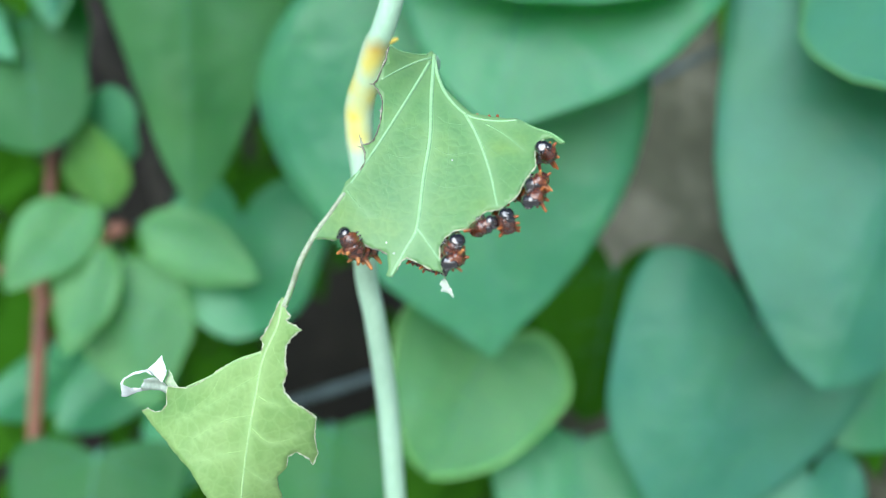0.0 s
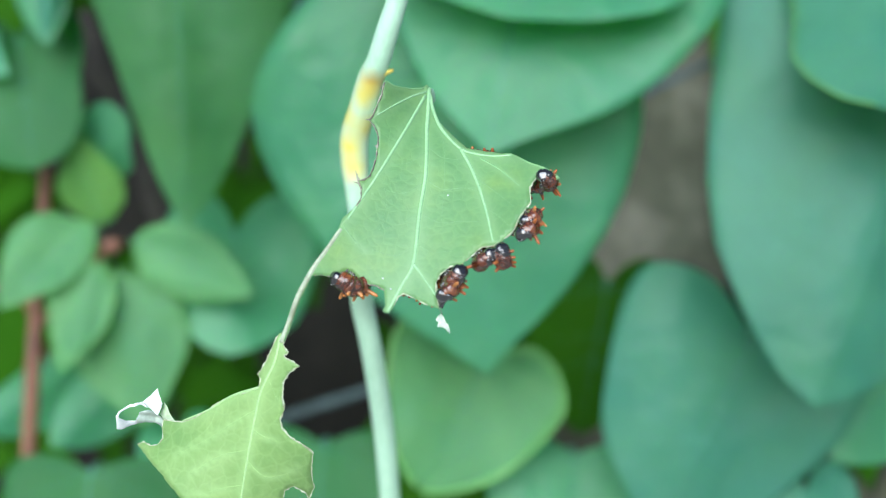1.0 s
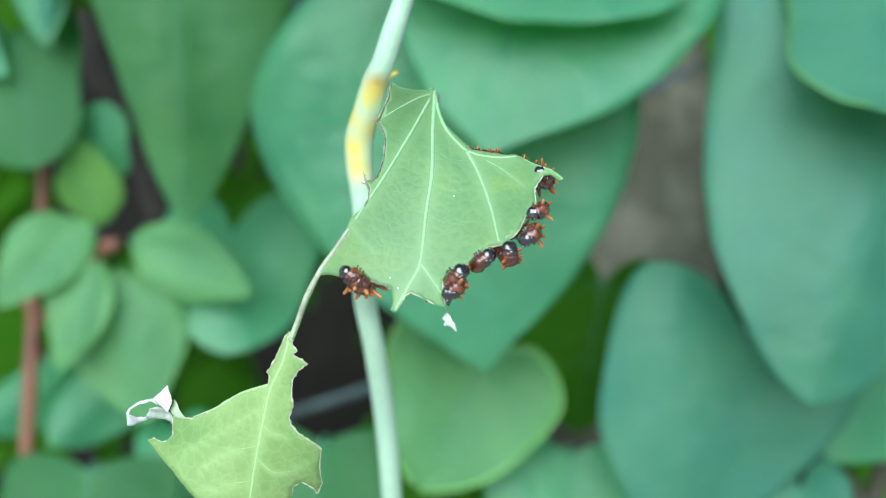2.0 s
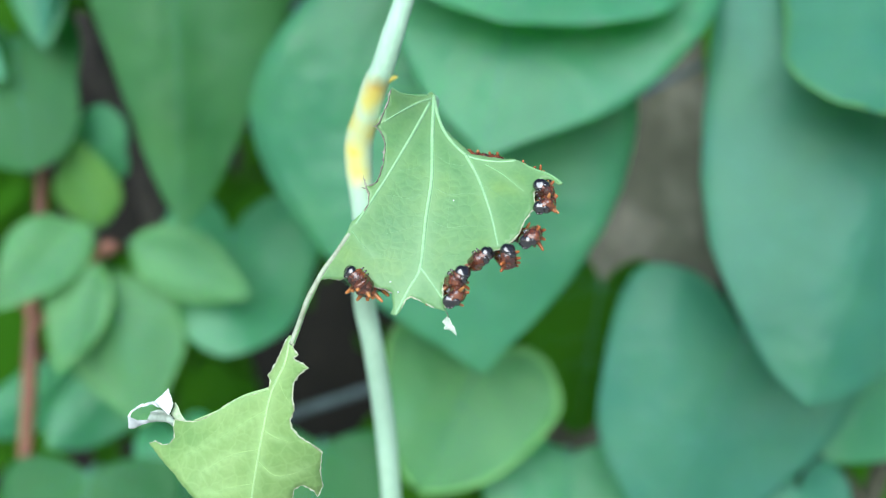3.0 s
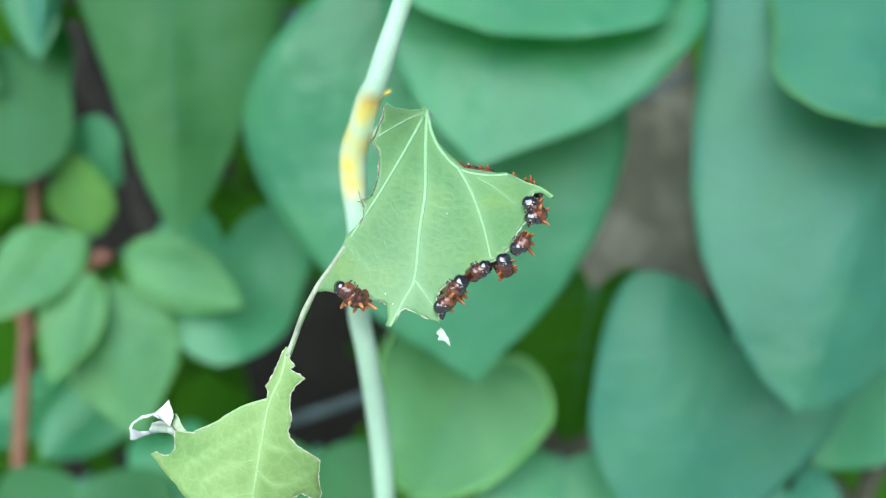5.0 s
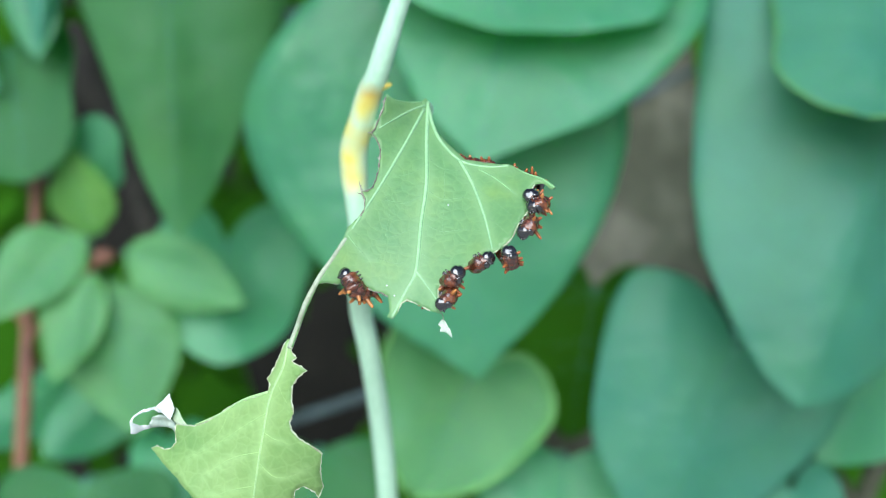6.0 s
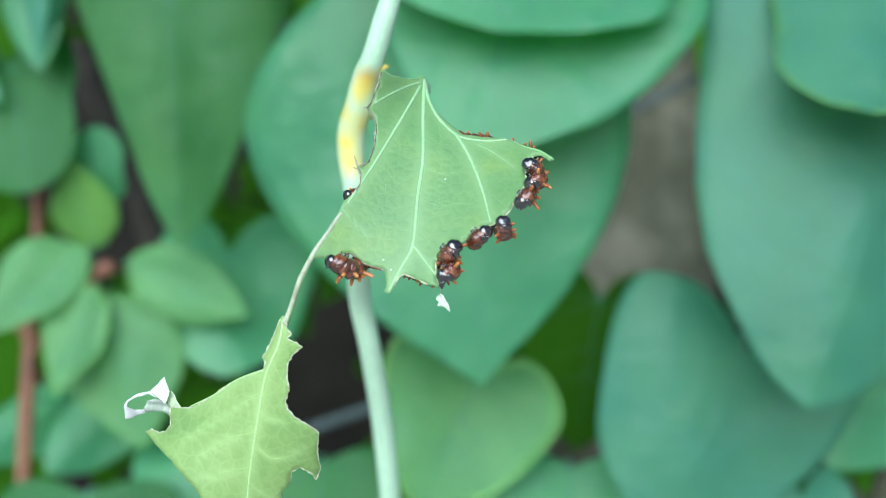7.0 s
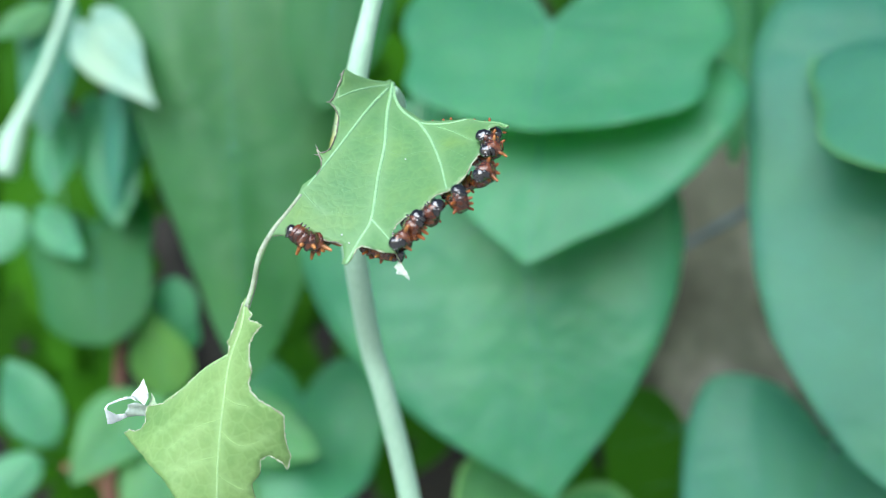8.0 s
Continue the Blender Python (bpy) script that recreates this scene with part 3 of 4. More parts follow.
stalk("shrub", "branch", [(-266.9, 760.0, 181.8), (-250.3, 760.0, 147.9), (-230.3, 770.0, 111.1), (-210.0, 780.0, 38.5), (-186.8, 790.0, -40.3)], [14, 14, 12, 11, 10], M_SHADE_BARK, "bark-covered branch in the thicket, gap shade in its colour", "branch")
# the tall stem beside the eaten leaf, with its swollen joint
main_vine, main_stem = stalk("climbing_vine", "stem", [(-2.8, 183.0, 63.8), (-6.9, 187.0, 53.2), (-9.1, 189.0, 47.2), (-11.3, 192.0, 41.3), (-12.9, 195.0, 38.5), (-14.7, 198.0, 33.4), (-16.5, 201.0, 28.1), (-16.6, 202.0, 22.4), (-16.1, 202.0, 17.8), (-15.7, 206.0, 10.1), (-17.4, 230.0, -4.9), (-15.9, 239.0, -16.6), (-14.0, 251.0, -35.0), (-12.8, 259.0, -53.1), (-11.2, 277.0, -91.7)],
                  [1.85, 1.9, 2.15, 2.25, 2.55, 2.65, 2.85, 2.75, 2.5, 2.44, 2.61, 2.58, 2.65, 2.65, 2.75], M_STEM, "pale green vine stem with a swollen yellow-blotched joint", "vine", 90, 20)
bm = bmesh.new()
tube(bm, spline([mm(-10.8, 193.0, 39.0), mm(-9.4, 192.6, 39.4), mm(-8.4, 192.4, 39.8)], 6), [0.0007, 0.00065, 0.0005, 0.00045, 0.0004, 0.00035, 0.0002], 8)
part("bud", bm, M_BUD, main_vine, "tiny orange bud at the joint")
# trunk behind the thicket
tree, trunk = stalk("tree", "trunk", [(150, 900, -1200), (165, 900, -600), (178, 905, -100), (188, 905, 200), (205, 915, 700), (220, 930, 1400)], [105, 95, 78, 74, 70, 62], M_BARK, "grey-brown tree trunk with rough bark behind the vines", "tree", 60, 40)
for v in trunk.data.vertices:
    v.co += v.normal * 0.008 * noise.noise(Vector((v.co.x * 30, v.co.y * 30, v.co.z * 9)))
bm = bmesh.new()
limb = spline([mm(186, 905, 260), mm(240, 930, 420), mm(330, 960, 560), mm(470, 1000, 680)], 20)
tube(bm, limb, [0.032 - 0.0011 * k for k in range(21)], 14)
part("limb", bm, M_BARK, tree)

# ---- dense foliage farther back, its shade put into the leaf colour ----


def far_foliage():
    rnd = random.Random(5)
    verts, faces = [], []
    for _ in range(2600):
        y = rnd.uniform(0.72, 1.55)
        x, z = rnd.uniform(-0.75, 0.85) * y / 0.9, rnd.uniform(-0.65, 0.75) * y / 0.9
        if y < 1.0 and 0.05 < x * 0.86 / y < 0.34 and -0.25 < z:
            y += 0.45
        # gaps cut along the camera's sight lines, so the near-black wall shows
        if -0.375 < x / y < -0.27 and 0.0 < z / y < 0.24:
            continue
        if -0.18 < x / y < -0.05 and -0.26 < z / y < -0.02 and rnd.random() < 0.96:
            continue
        s = rnd.uniform(0.03, 0.075)
        m = Matrix.Translation((x, y, HEIGHT + z)) @ Euler((rnd.uniform(-0.7, 0.7), rnd.uniform(-0.8, 0.8), rnd.uniform(-0.8, 0.8))).to_matrix().to_4x4()
        k = len(verts)
        for u, w, d in ((0, -1, 0.2), (0.36, -0.45, 0.1), (0.5, 0.05, 0.12), (0.3, 0.42, 0.1), (0, 0.3, 0), (-0.3, 0.42, 0.1), (-0.5, 0.05, 0.12), (-0.36, -0.45, 0.1), (0, -0.3, 0)):
            verts.append(m @ Vector((u * s, d * s, w * s)))
        for j in range(8):
            faces.append((k + 8, k + j, k + (j + 1) % 8))
    me = bpy.data.meshes.new("hedge_foliage")
    me.from_pydata(verts, [], faces)
    for p in me.polygons:
        p.use_smooth = True
    me.materials.append(M_LEAF_GAP_SHADE)
    return tagged(new("hedge_foliage", me), "dense green foliage deep inside the vine thicket, shade toned in", "foliage", kind="stuff")


far_foliage()

# ---- the half-eaten leaf ----


def lower_lie(x, z):
    """Depth in millimetres of the hanging remnant of the leaf."""
    return 139.8 - 0.4152 * x - 0.5928 * z + 0.01481 * x * x - 0.0427 * x * z + 0.01481 * z * z


def upper_lie(x, z):
    """Depth in millimetres of the upper remnant of the leaf."""
    deep = 153.24 - 0.288 * x + 0.496 * z - 0.015 * x * x + 0.0157 * x * z + 0.00114 * z * z + 3.6 * math.exp(-((x + 1) ** 2 + (z - 33) ** 2) / 49) - 3.6 * math.exp(-((x + 10) ** 2 + (z - 33) ** 2) / 34)
    f = min(1, max(0, (1.5 - z) / 8)) * min(1, max(0, (-18 - x) / 2))
    return deep + f * f * (3 - 2 * f) * (lower_lie(x, z) - deep)


def ragged(knots, step, rough, seed):
    """The closed outline through the knots, gnawed a little between them."""
    out = []
    rnd = random.Random(seed)
    for k, (x, z) in enumerate(knots):
        x2, z2 = knots[(k + 1) % len(knots)]
        far = math.hypot(x2 - x, z2 - z)
        n = max(1, round(far / step))
        for j in range(n):
            f = j / n
            g = rough * rnd.uniform(-1, 1) * (0 < j)
            out.append((x + (x2 - x) * f - (z2 - z) / max(far, 0.1) * g, z + (z2 - z) * f + (x2 - x) / max(far, 0.1) * g))
    return out


def sheet(outline, lie, grid, thick):
    """A thin blade that fills the outline and follows the lie; material slot 1 is its rim."""
    from mathutils.geometry import delaunay_2d_cdt

    xs, zs = [p[0] for p in outline], [p[1] for p in outline]
    pts = [Vector(p) for p in outline]
    x = min(xs) + 0.3 * grid
    while x < max(xs):
        z = min(zs) + 0.3 * grid
        while z < max(zs):
            if min((x - p[0]) ** 2 + (z - p[1]) ** 2 for p in outline) > (0.45 * grid) ** 2:
                pts.append(Vector((x, z)))
            z += grid
        x += grid
    n = len(outline)
    v2, e2, f2, *_ = delaunay_2d_cdt(pts, [(k, (k + 1) % n) for k in range(n)], [], 1, 1e-6)
    bm = bmesh.new()
    vs = [bm.verts.new(mm(p.x, lie(p.x, p.y), p.y)) for p in v2]
    for f in f2:
        bm.faces.new([vs[k] for k in f])
    bmesh.ops.delete(bm, geom=[v for v in bm.verts if not v.link_faces], context="VERTS")
    bmesh.ops.recalc_face_normals(bm, faces=bm.faces)
    ret = bmesh.ops.extrude_face_region(bm, geom=bm.faces[:])
    for v in ret["geom"]:
        if isinstance(v, bmesh.types.BMVert):
            v.co.y += thick / 1000
    bmesh.ops.recalc_face_normals(bm, faces=bm.faces)
    for f in bm.faces:
        if f.calc_area() > 0 and abs(f.normal.y) < 0.12:
            f.material_index = 1
    return bm


def pale_beside(blade, lines, shift=(0, 0, 0)):
    """Tissue paler towards the larger veins, kept as a value at each vertex of the blade."""
    pts = [(p.x, p.y, r) for knots, r in lines for p in spline([(x, z, 0) for x, z in knots], 8 * len(knots))]
    xs, zs, rs = (np.array(c) for c in zip(*pts))
    side = blade.data.attributes.new("vein_side", "FLOAT", "POINT")
    for k, v in enumerate(blade.data.vertices):
        x, z = (v.co.x + shift[0]) * 1000, (v.co.z + shift[2] - HEIGHT) * 1000
        side.data[k].value = float(np.max(np.exp(-((xs - x) ** 2 + (zs - z) ** 2) / (3.2 * rs) ** 2) * 0.75))


def vein(knots, lie, r0, r1, parent, shift=(0, 0, 0), material=None, fine=None):
    fine = fine or M_FINE
    line = spline([(x, z, 0) for x, z in knots], 6 * len(knots))
    pts = [mm(p.x, lie(p.x, p.y) + (0.6 if r0 > 0.2 else 0.85) * (r0 + r1) / 2, p.y) - Vector(shift) for p in line]
    bm = bmesh.new()
    tube(bm, pts, [(r0 + (r1 - r0) * k / (len(pts) - 1)) / 1000 for k in range(len(pts))], 8, 1.0)
    return part("vein", bm, material or (M_VEIN if r0 > 0.2 else fine), parent)


# outline knots traced in the camera's view and laid onto the leaf's depth
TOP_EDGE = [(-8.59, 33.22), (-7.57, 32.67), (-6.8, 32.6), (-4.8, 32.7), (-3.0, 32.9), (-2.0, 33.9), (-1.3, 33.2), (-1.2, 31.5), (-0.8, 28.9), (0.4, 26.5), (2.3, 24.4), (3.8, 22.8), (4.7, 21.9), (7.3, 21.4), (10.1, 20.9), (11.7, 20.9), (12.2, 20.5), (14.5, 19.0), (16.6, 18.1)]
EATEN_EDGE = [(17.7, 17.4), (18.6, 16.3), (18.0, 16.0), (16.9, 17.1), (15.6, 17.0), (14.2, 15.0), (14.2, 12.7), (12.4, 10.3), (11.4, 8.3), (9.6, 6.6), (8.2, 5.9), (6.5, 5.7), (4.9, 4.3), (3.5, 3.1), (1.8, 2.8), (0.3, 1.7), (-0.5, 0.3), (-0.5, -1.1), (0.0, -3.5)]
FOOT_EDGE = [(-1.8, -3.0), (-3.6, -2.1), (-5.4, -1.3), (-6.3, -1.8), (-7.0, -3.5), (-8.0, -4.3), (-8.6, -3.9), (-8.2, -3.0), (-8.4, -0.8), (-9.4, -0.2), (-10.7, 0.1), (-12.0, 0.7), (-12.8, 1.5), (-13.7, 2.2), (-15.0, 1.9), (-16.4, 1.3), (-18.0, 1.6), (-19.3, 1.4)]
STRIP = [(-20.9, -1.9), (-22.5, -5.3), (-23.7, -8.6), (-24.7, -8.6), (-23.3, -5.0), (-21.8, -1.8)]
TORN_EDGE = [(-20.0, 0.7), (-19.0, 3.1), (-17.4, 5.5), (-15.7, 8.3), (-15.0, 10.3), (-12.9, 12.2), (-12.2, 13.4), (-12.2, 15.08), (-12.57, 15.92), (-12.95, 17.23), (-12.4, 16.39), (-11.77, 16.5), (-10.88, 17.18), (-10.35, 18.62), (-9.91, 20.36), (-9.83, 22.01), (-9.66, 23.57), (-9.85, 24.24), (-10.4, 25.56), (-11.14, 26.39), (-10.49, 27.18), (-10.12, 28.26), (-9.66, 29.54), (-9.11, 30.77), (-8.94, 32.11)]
eaten_leaf = tagged(new("half_eaten_leaf"), "pale green vine leaf eaten to ragged remnants by caterpillars", "leaf")
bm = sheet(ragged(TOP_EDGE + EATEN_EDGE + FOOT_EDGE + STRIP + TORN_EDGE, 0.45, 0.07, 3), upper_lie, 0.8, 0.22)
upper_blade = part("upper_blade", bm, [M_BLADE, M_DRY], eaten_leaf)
UPPER_VEINS = (
    ([(-1.49, 33.07), (-1.86, 25.43), (-2.02, 17.73), (-2.99, 11.07), (-3.92, 3.23), (-5.62, -0.03), (-7.83, -4.11)], 0.42, 0.3),
    ([(-3.92, 3.23), (-2.07, 0.66), (-0.25, -1.95)], 0.26, 0.16),
    ([(-2.2, 31.68), (-5.01, 25.8), (-7.97, 20.31), (-10.23, 16.43), (-12.27, 13.12), (-14.18, 10.17)], 0.34, 0.24),
    ([(-1.4, 31.98), (-0.84, 28.98), (0.37, 25.78), (2.22, 23.22), (4.07, 21.55), (6.39, 20.8), (9.16, 20.42), (11.83, 20.52)], 0.38, 0.22),
    ([(3.7, 21.76), (5.62, 17.63), (7.3, 11.94), (8.27, 6.52)], 0.36, 0.2),
    ([(-2.6, 33.0), (-4.8, 32.6), (-6.8, 32.5), (-7.57, 32.67), (-8.59, 33.22)], 0.2, 0.12),
    ([(-1.99, 32.47), (-4.15, 31.39), (-6.99, 29.34), (-9.84, 27.3)], 0.26, 0.18),
    ([(6.83, 20.08), (9.51, 18.32), (12.72, 15.29)], 0.17, 0.1),
    ([(12.2, 20.5), (14.5, 19.0), (16.8, 17.9), (18.5, 16.3)], 0.14, 0.3),
    ([(-14.8, 9.1), (-13.2, 7.0), (-11.2, 5.0)], 0.14, 0.07),
    ([(-2.9, 11.3), (-6.2, 9.4), (-9.3, 8.6)], 0.09, 0.05),
    ([(-2.4, 16.0), (-5.6, 14.4), (-8.6, 14.9), (-10.6, 14.2)], 0.09, 0.05),
    ([(-1.9, 21.5), (-4.4, 19.6), (-7.3, 19.0)], 0.09, 0.05),
    ([(-3.6, 6.2), (-6.6, 4.5), (-10.4, 5.4)], 0.08, 0.05),
    ([(-1.9, 22.6), (0.4, 20.5), (3.6, 19.9)], 0.09, 0.05),
    ([(-2.3, 16.8), (0.7, 15.0), (4.0, 15.2), (6.2, 14.6)], 0.09, 0.05),
    ([(-2.9, 11.2), (0.2, 9.6), (3.4, 9.8), (6.8, 9.6)], 0.09, 0.05),
    ([(-3.6, 6.3), (-1.0, 5.0), (2.2, 5.2)], 0.08, 0.05),
    ([(6.0, 16.8), (8.9, 14.5), (11.6, 12.0)], 0.08, 0.05),
    ([(7.2, 12.0), (9.2, 10.6), (10.8, 8.8)], 0.08, 0.05),
    ([(-9.4, 17.6), (-8.2, 13.4), (-8.8, 9.0)], 0.06, 0.04),
    ([(0.6, 26.2), (1.0, 20.6), (0.9, 15.0), (0.4, 9.6)], 0.06, 0.04),
)
pale_beside(upper_blade, [(knots, r0) for knots, r0, r1 in UPPER_VEINS if r0 > 0.12])
for knots, r0, r1 in UPPER_VEINS:
    vein(knots, upper_lie, r0 if r0 > 0.12 else r0 * 0.7, r1, eaten_leaf)
vein([(-15.2, 8.6), (-17.3, 5.3), (-18.9, 3.0), (-20.2, 0.6), (-21.5, -1.9), (-22.9, -5.3), (-24.3, -8.8)], upper_lie, 0.36, 0.5, eaten_leaf, material=M_STRIP)
# brown dried rim along the torn side, with small hooked shreds
rnd = random.Random(12)
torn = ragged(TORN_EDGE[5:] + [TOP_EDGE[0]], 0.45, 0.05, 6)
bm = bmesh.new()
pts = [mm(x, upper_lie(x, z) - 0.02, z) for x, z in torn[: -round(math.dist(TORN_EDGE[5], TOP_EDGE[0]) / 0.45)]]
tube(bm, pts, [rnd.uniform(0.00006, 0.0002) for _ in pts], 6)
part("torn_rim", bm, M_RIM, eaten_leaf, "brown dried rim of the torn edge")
for (x, z), (dx, dz) in (((-12.95, 17.23), (-0.15, 0.9)), ((-12.57, 15.92), (-0.9, 0.3)), ((-11.14, 26.39), (-0.6, 0.1)), ((-8.94, 32.11), (-0.5, -0.5)), ((-9.83, 22.01), (-0.4, 0.3))):
    bm = bmesh.new()
    tube(bm, spline([mm(x + 0.2, upper_lie(x, z), z), mm(x + dx * 0.5, upper_lie(x, z) - 0.1, z + dz * 0.3), mm(x + dx, upper_lie(x, z) + 0.1, z + dz)], 6), [0.00012, 0.00011, 0.0001, 0.00009, 0.00007, 0.00005, 0.00002], 6)
    part("shred", bm, M_RIM, eaten_leaf, "tiny brown hooked shred")
# leaf stalk, bent back to the joint of the stem
bm = bmesh.new()
tube(bm, spline([mm(-1.9, 177.0, 33.2), mm(-1.7, 181.0, 33.2), mm(-2.5, 186.0, 32.8), mm(-5.9, 192.0, 32.4), mm(-9.9, 197.0, 32.0), mm(-13.0, 201.0, 32.2), mm(-13.6, 202.0, 32.0)], 24), [0.0008 + 0.0007 * min(1, k / 6) for k in range(25)], 12)
part("leaf_stalk", bm, M_STEM, eaten_leaf)
# the flake of dry skin that hangs from a thread
bm = sheet([(0.1, -4.37), (-0.26, -4.81), (-0.56, -5.25), (-0.35, -5.52), (-0.09, -5.79), (-0.31, -6.14), (-0.27, -6.4), (0.26, -6.45), (0.79, -6.59), (1.23, -7.03), (1.67, -7.48), (1.58, -6.77), (1.33, -5.97), (1.06, -5.71), (0.63, -4.73)], lambda x, z: 153.4 + 0.3 * math.sin(2 * x + z), 0.4, 0.08)
flake = part("dry_flake", bm, M_SKIN, eaten_leaf, "white dry flake of leaf skin")
bm = bmesh.new()
tube(bm, spline([mm(0.0, 151.6, -3.4), mm(0.2, 152.6, -3.9), mm(0.4, 153.4, -4.4)], 6), [0.00008] * 7, 6)
part("thread", bm, M_DRY, eaten_leaf)
for x, z in ((-7.4, -0.6), (1.5, 14.0), (-8.6, 1.0)):
    bm = bmesh.new()
    bmesh.ops.create_icosphere(bm, subdivisions=2, radius=0.00014, matrix=Matrix.Translation(mm(x, upper_lie(x, z) - 0.1, z)))
    part("speck", bm, M_SILK, eaten_leaf, "tiny white speck")

# the hanging remnant, which swings at the end of its strip
NECK = mm(-24.3, lower_lie(-24.3, -8.2), -8.2)
# these knots too are fitted to the camera's view
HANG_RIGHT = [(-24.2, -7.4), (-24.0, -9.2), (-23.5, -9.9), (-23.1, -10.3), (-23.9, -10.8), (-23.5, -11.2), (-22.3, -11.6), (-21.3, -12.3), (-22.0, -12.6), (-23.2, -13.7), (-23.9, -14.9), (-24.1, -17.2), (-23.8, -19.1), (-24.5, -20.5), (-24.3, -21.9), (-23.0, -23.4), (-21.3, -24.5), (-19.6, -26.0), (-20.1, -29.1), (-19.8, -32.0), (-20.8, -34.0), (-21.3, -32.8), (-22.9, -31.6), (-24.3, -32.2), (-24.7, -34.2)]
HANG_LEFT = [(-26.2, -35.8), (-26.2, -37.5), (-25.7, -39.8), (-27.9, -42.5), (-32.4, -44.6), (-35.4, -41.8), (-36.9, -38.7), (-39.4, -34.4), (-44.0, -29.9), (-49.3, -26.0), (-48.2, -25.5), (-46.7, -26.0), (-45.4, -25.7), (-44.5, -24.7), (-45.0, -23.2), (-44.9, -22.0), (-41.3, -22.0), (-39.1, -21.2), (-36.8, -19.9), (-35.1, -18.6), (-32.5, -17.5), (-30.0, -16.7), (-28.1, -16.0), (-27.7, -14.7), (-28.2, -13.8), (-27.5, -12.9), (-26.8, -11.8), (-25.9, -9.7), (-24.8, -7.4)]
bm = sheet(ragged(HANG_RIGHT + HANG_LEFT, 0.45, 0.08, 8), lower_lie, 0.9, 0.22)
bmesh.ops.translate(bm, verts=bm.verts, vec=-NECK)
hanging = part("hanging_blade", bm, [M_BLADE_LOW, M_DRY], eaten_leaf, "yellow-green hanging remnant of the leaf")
hanging.matrix_basis = Matrix.Translation(NECK)
HANGING_VEINS = (
    ([(-24.5, -7.8), (-25.4, -11.9), (-27.6, -16.5), (-29.0, -22.8), (-30.6, -31.1), (-31.7, -37.9), (-32.5, -44.1)], 0.26, 0.2),
    ([(-28.0, -15.9), (-32.5, -17.4), (-36.6, -19.8), (-41.2, -21.8)], 0.28, 0.14),
    ([(-29.0, -22.3), (-26.7, -23.6), (-24.9, -24.1)], 0.16, 0.08),
    ([(-29.8, -27.4), (-27.4, -29.7), (-24.7, -29.6), (-22, -28.4)], 0.16, 0.08),
    ([(-29.5, -25.5), (-34.2, -26.6), (-39.0, -29.5)], 0.15, 0.08),
    ([(-30.6, -31.1), (-34.3, -31.7), (-38.0, -33.0)], 0.15, 0.08),
    ([(-28.3, -19.2), (-32.4, -21.6), (-36.3, -24.1), (-42, -27)], 0.15, 0.07),
    ([(-31.1, -34.0), (-28.2, -36.2), (-26.5, -36.6)], 0.14, 0.07),
    ([(-35.0, -19.5), (-36.5, -22.5), (-39.5, -25.0)], 0.1, 0.06),
    ([(-26.6, -14.0), (-25.4, -16.6), (-24.4, -18.0)], 0.1, 0.06),
)
pale_beside(hanging, [(knots, r0) for knots, r0, r1 in HANGING_VEINS if r0 > 0.12], NECK)
for knots, r0, r1 in HANGING_VEINS:
    vein(knots, lower_lie, r0 if r0 > 0.2 else r0 * 0.7, r1, hanging, NECK, material=M_VEIN_LOW if r0 > 0.2 else M_FINE_LOW)
# the curled dry shred at its shoulder: a bleached fold, a thin grey skin and a still green flank
SHRED = (
    ("curled_shred", [(-48.6, -20.71), (-49.96, -20.11), (-51.61, -20.38), (-52.68, -21.05), (-52.88, -21.93), (-52.1, -22.62), (-50.36, -22.54), (-50.36, -23.12), (-51.53, -23.5), (-52.89, -24.07), (-53.86, -24.06), (-53.56, -22.89), (-53.36, -21.73), (-52.87, -20.76), (-51.8, -19.99), (-49.96, -19.62)], lambda x, z: 170.0 + 0.5 * (x + 50) + 0.9 * abs(z + 21.5) + 0.3 * math.sin(3 * x), M_SILK, "curled dry white shred of leaf"),
    ("dry_skin", [(-49.96, -21.18), (-48.7, -20.9), (-47.44, -21.21), (-46.67, -22.09), (-46.19, -23.17), (-46.3, -24.63), (-47.07, -23.74), (-47.94, -23.15), (-49.2, -23.04), (-50.46, -23.22), (-50.36, -22.15)], lambda x, z: 171.5 - 0.6 * abs(x + 47.5) - 0.4 * (z + 21) + 0.35 * math.sin(4 * z + x), M_GREY_SKIN, "thin greyish skin of the dry shred"),
    ("white_fold", [(-49.59, -19.68), (-47.94, -18.24), (-46.68, -17.09), (-46.4, -18.45), (-45.73, -19.62), (-46.12, -20.49), (-46.61, -21.65), (-47.38, -21.06), (-48.34, -20.56)], lambda x, z: 169.6 - 0.5 * (x + 47) + 0.25 * math.sin(3 * z), M_SILK, "bleached white fold of the shred"),
    ("green_flank", [(-45.73, -19.53), (-44.87, -20.79), (-43.91, -21.97), (-42.76, -22.95), (-43.92, -23.13), (-45.27, -22.73), (-46.23, -22.23), (-46.61, -21.55), (-46.12, -20.49)], lambda x, z: 169.4 - 1.0 * (x + 45) + 0.2 * math.sin(3 * z), M_FLANK, "still green flank of the shred"),
)
for name, outline, fold_lie, material, label in SHRED:
    bm = sheet(ragged(outline, 0.3, 0.05, 5), fold_lie, 0.4, 0.07)
    bmesh.ops.translate(bm, verts=bm.verts, vec=-NECK)
    part(name, bm, material, hanging, label)


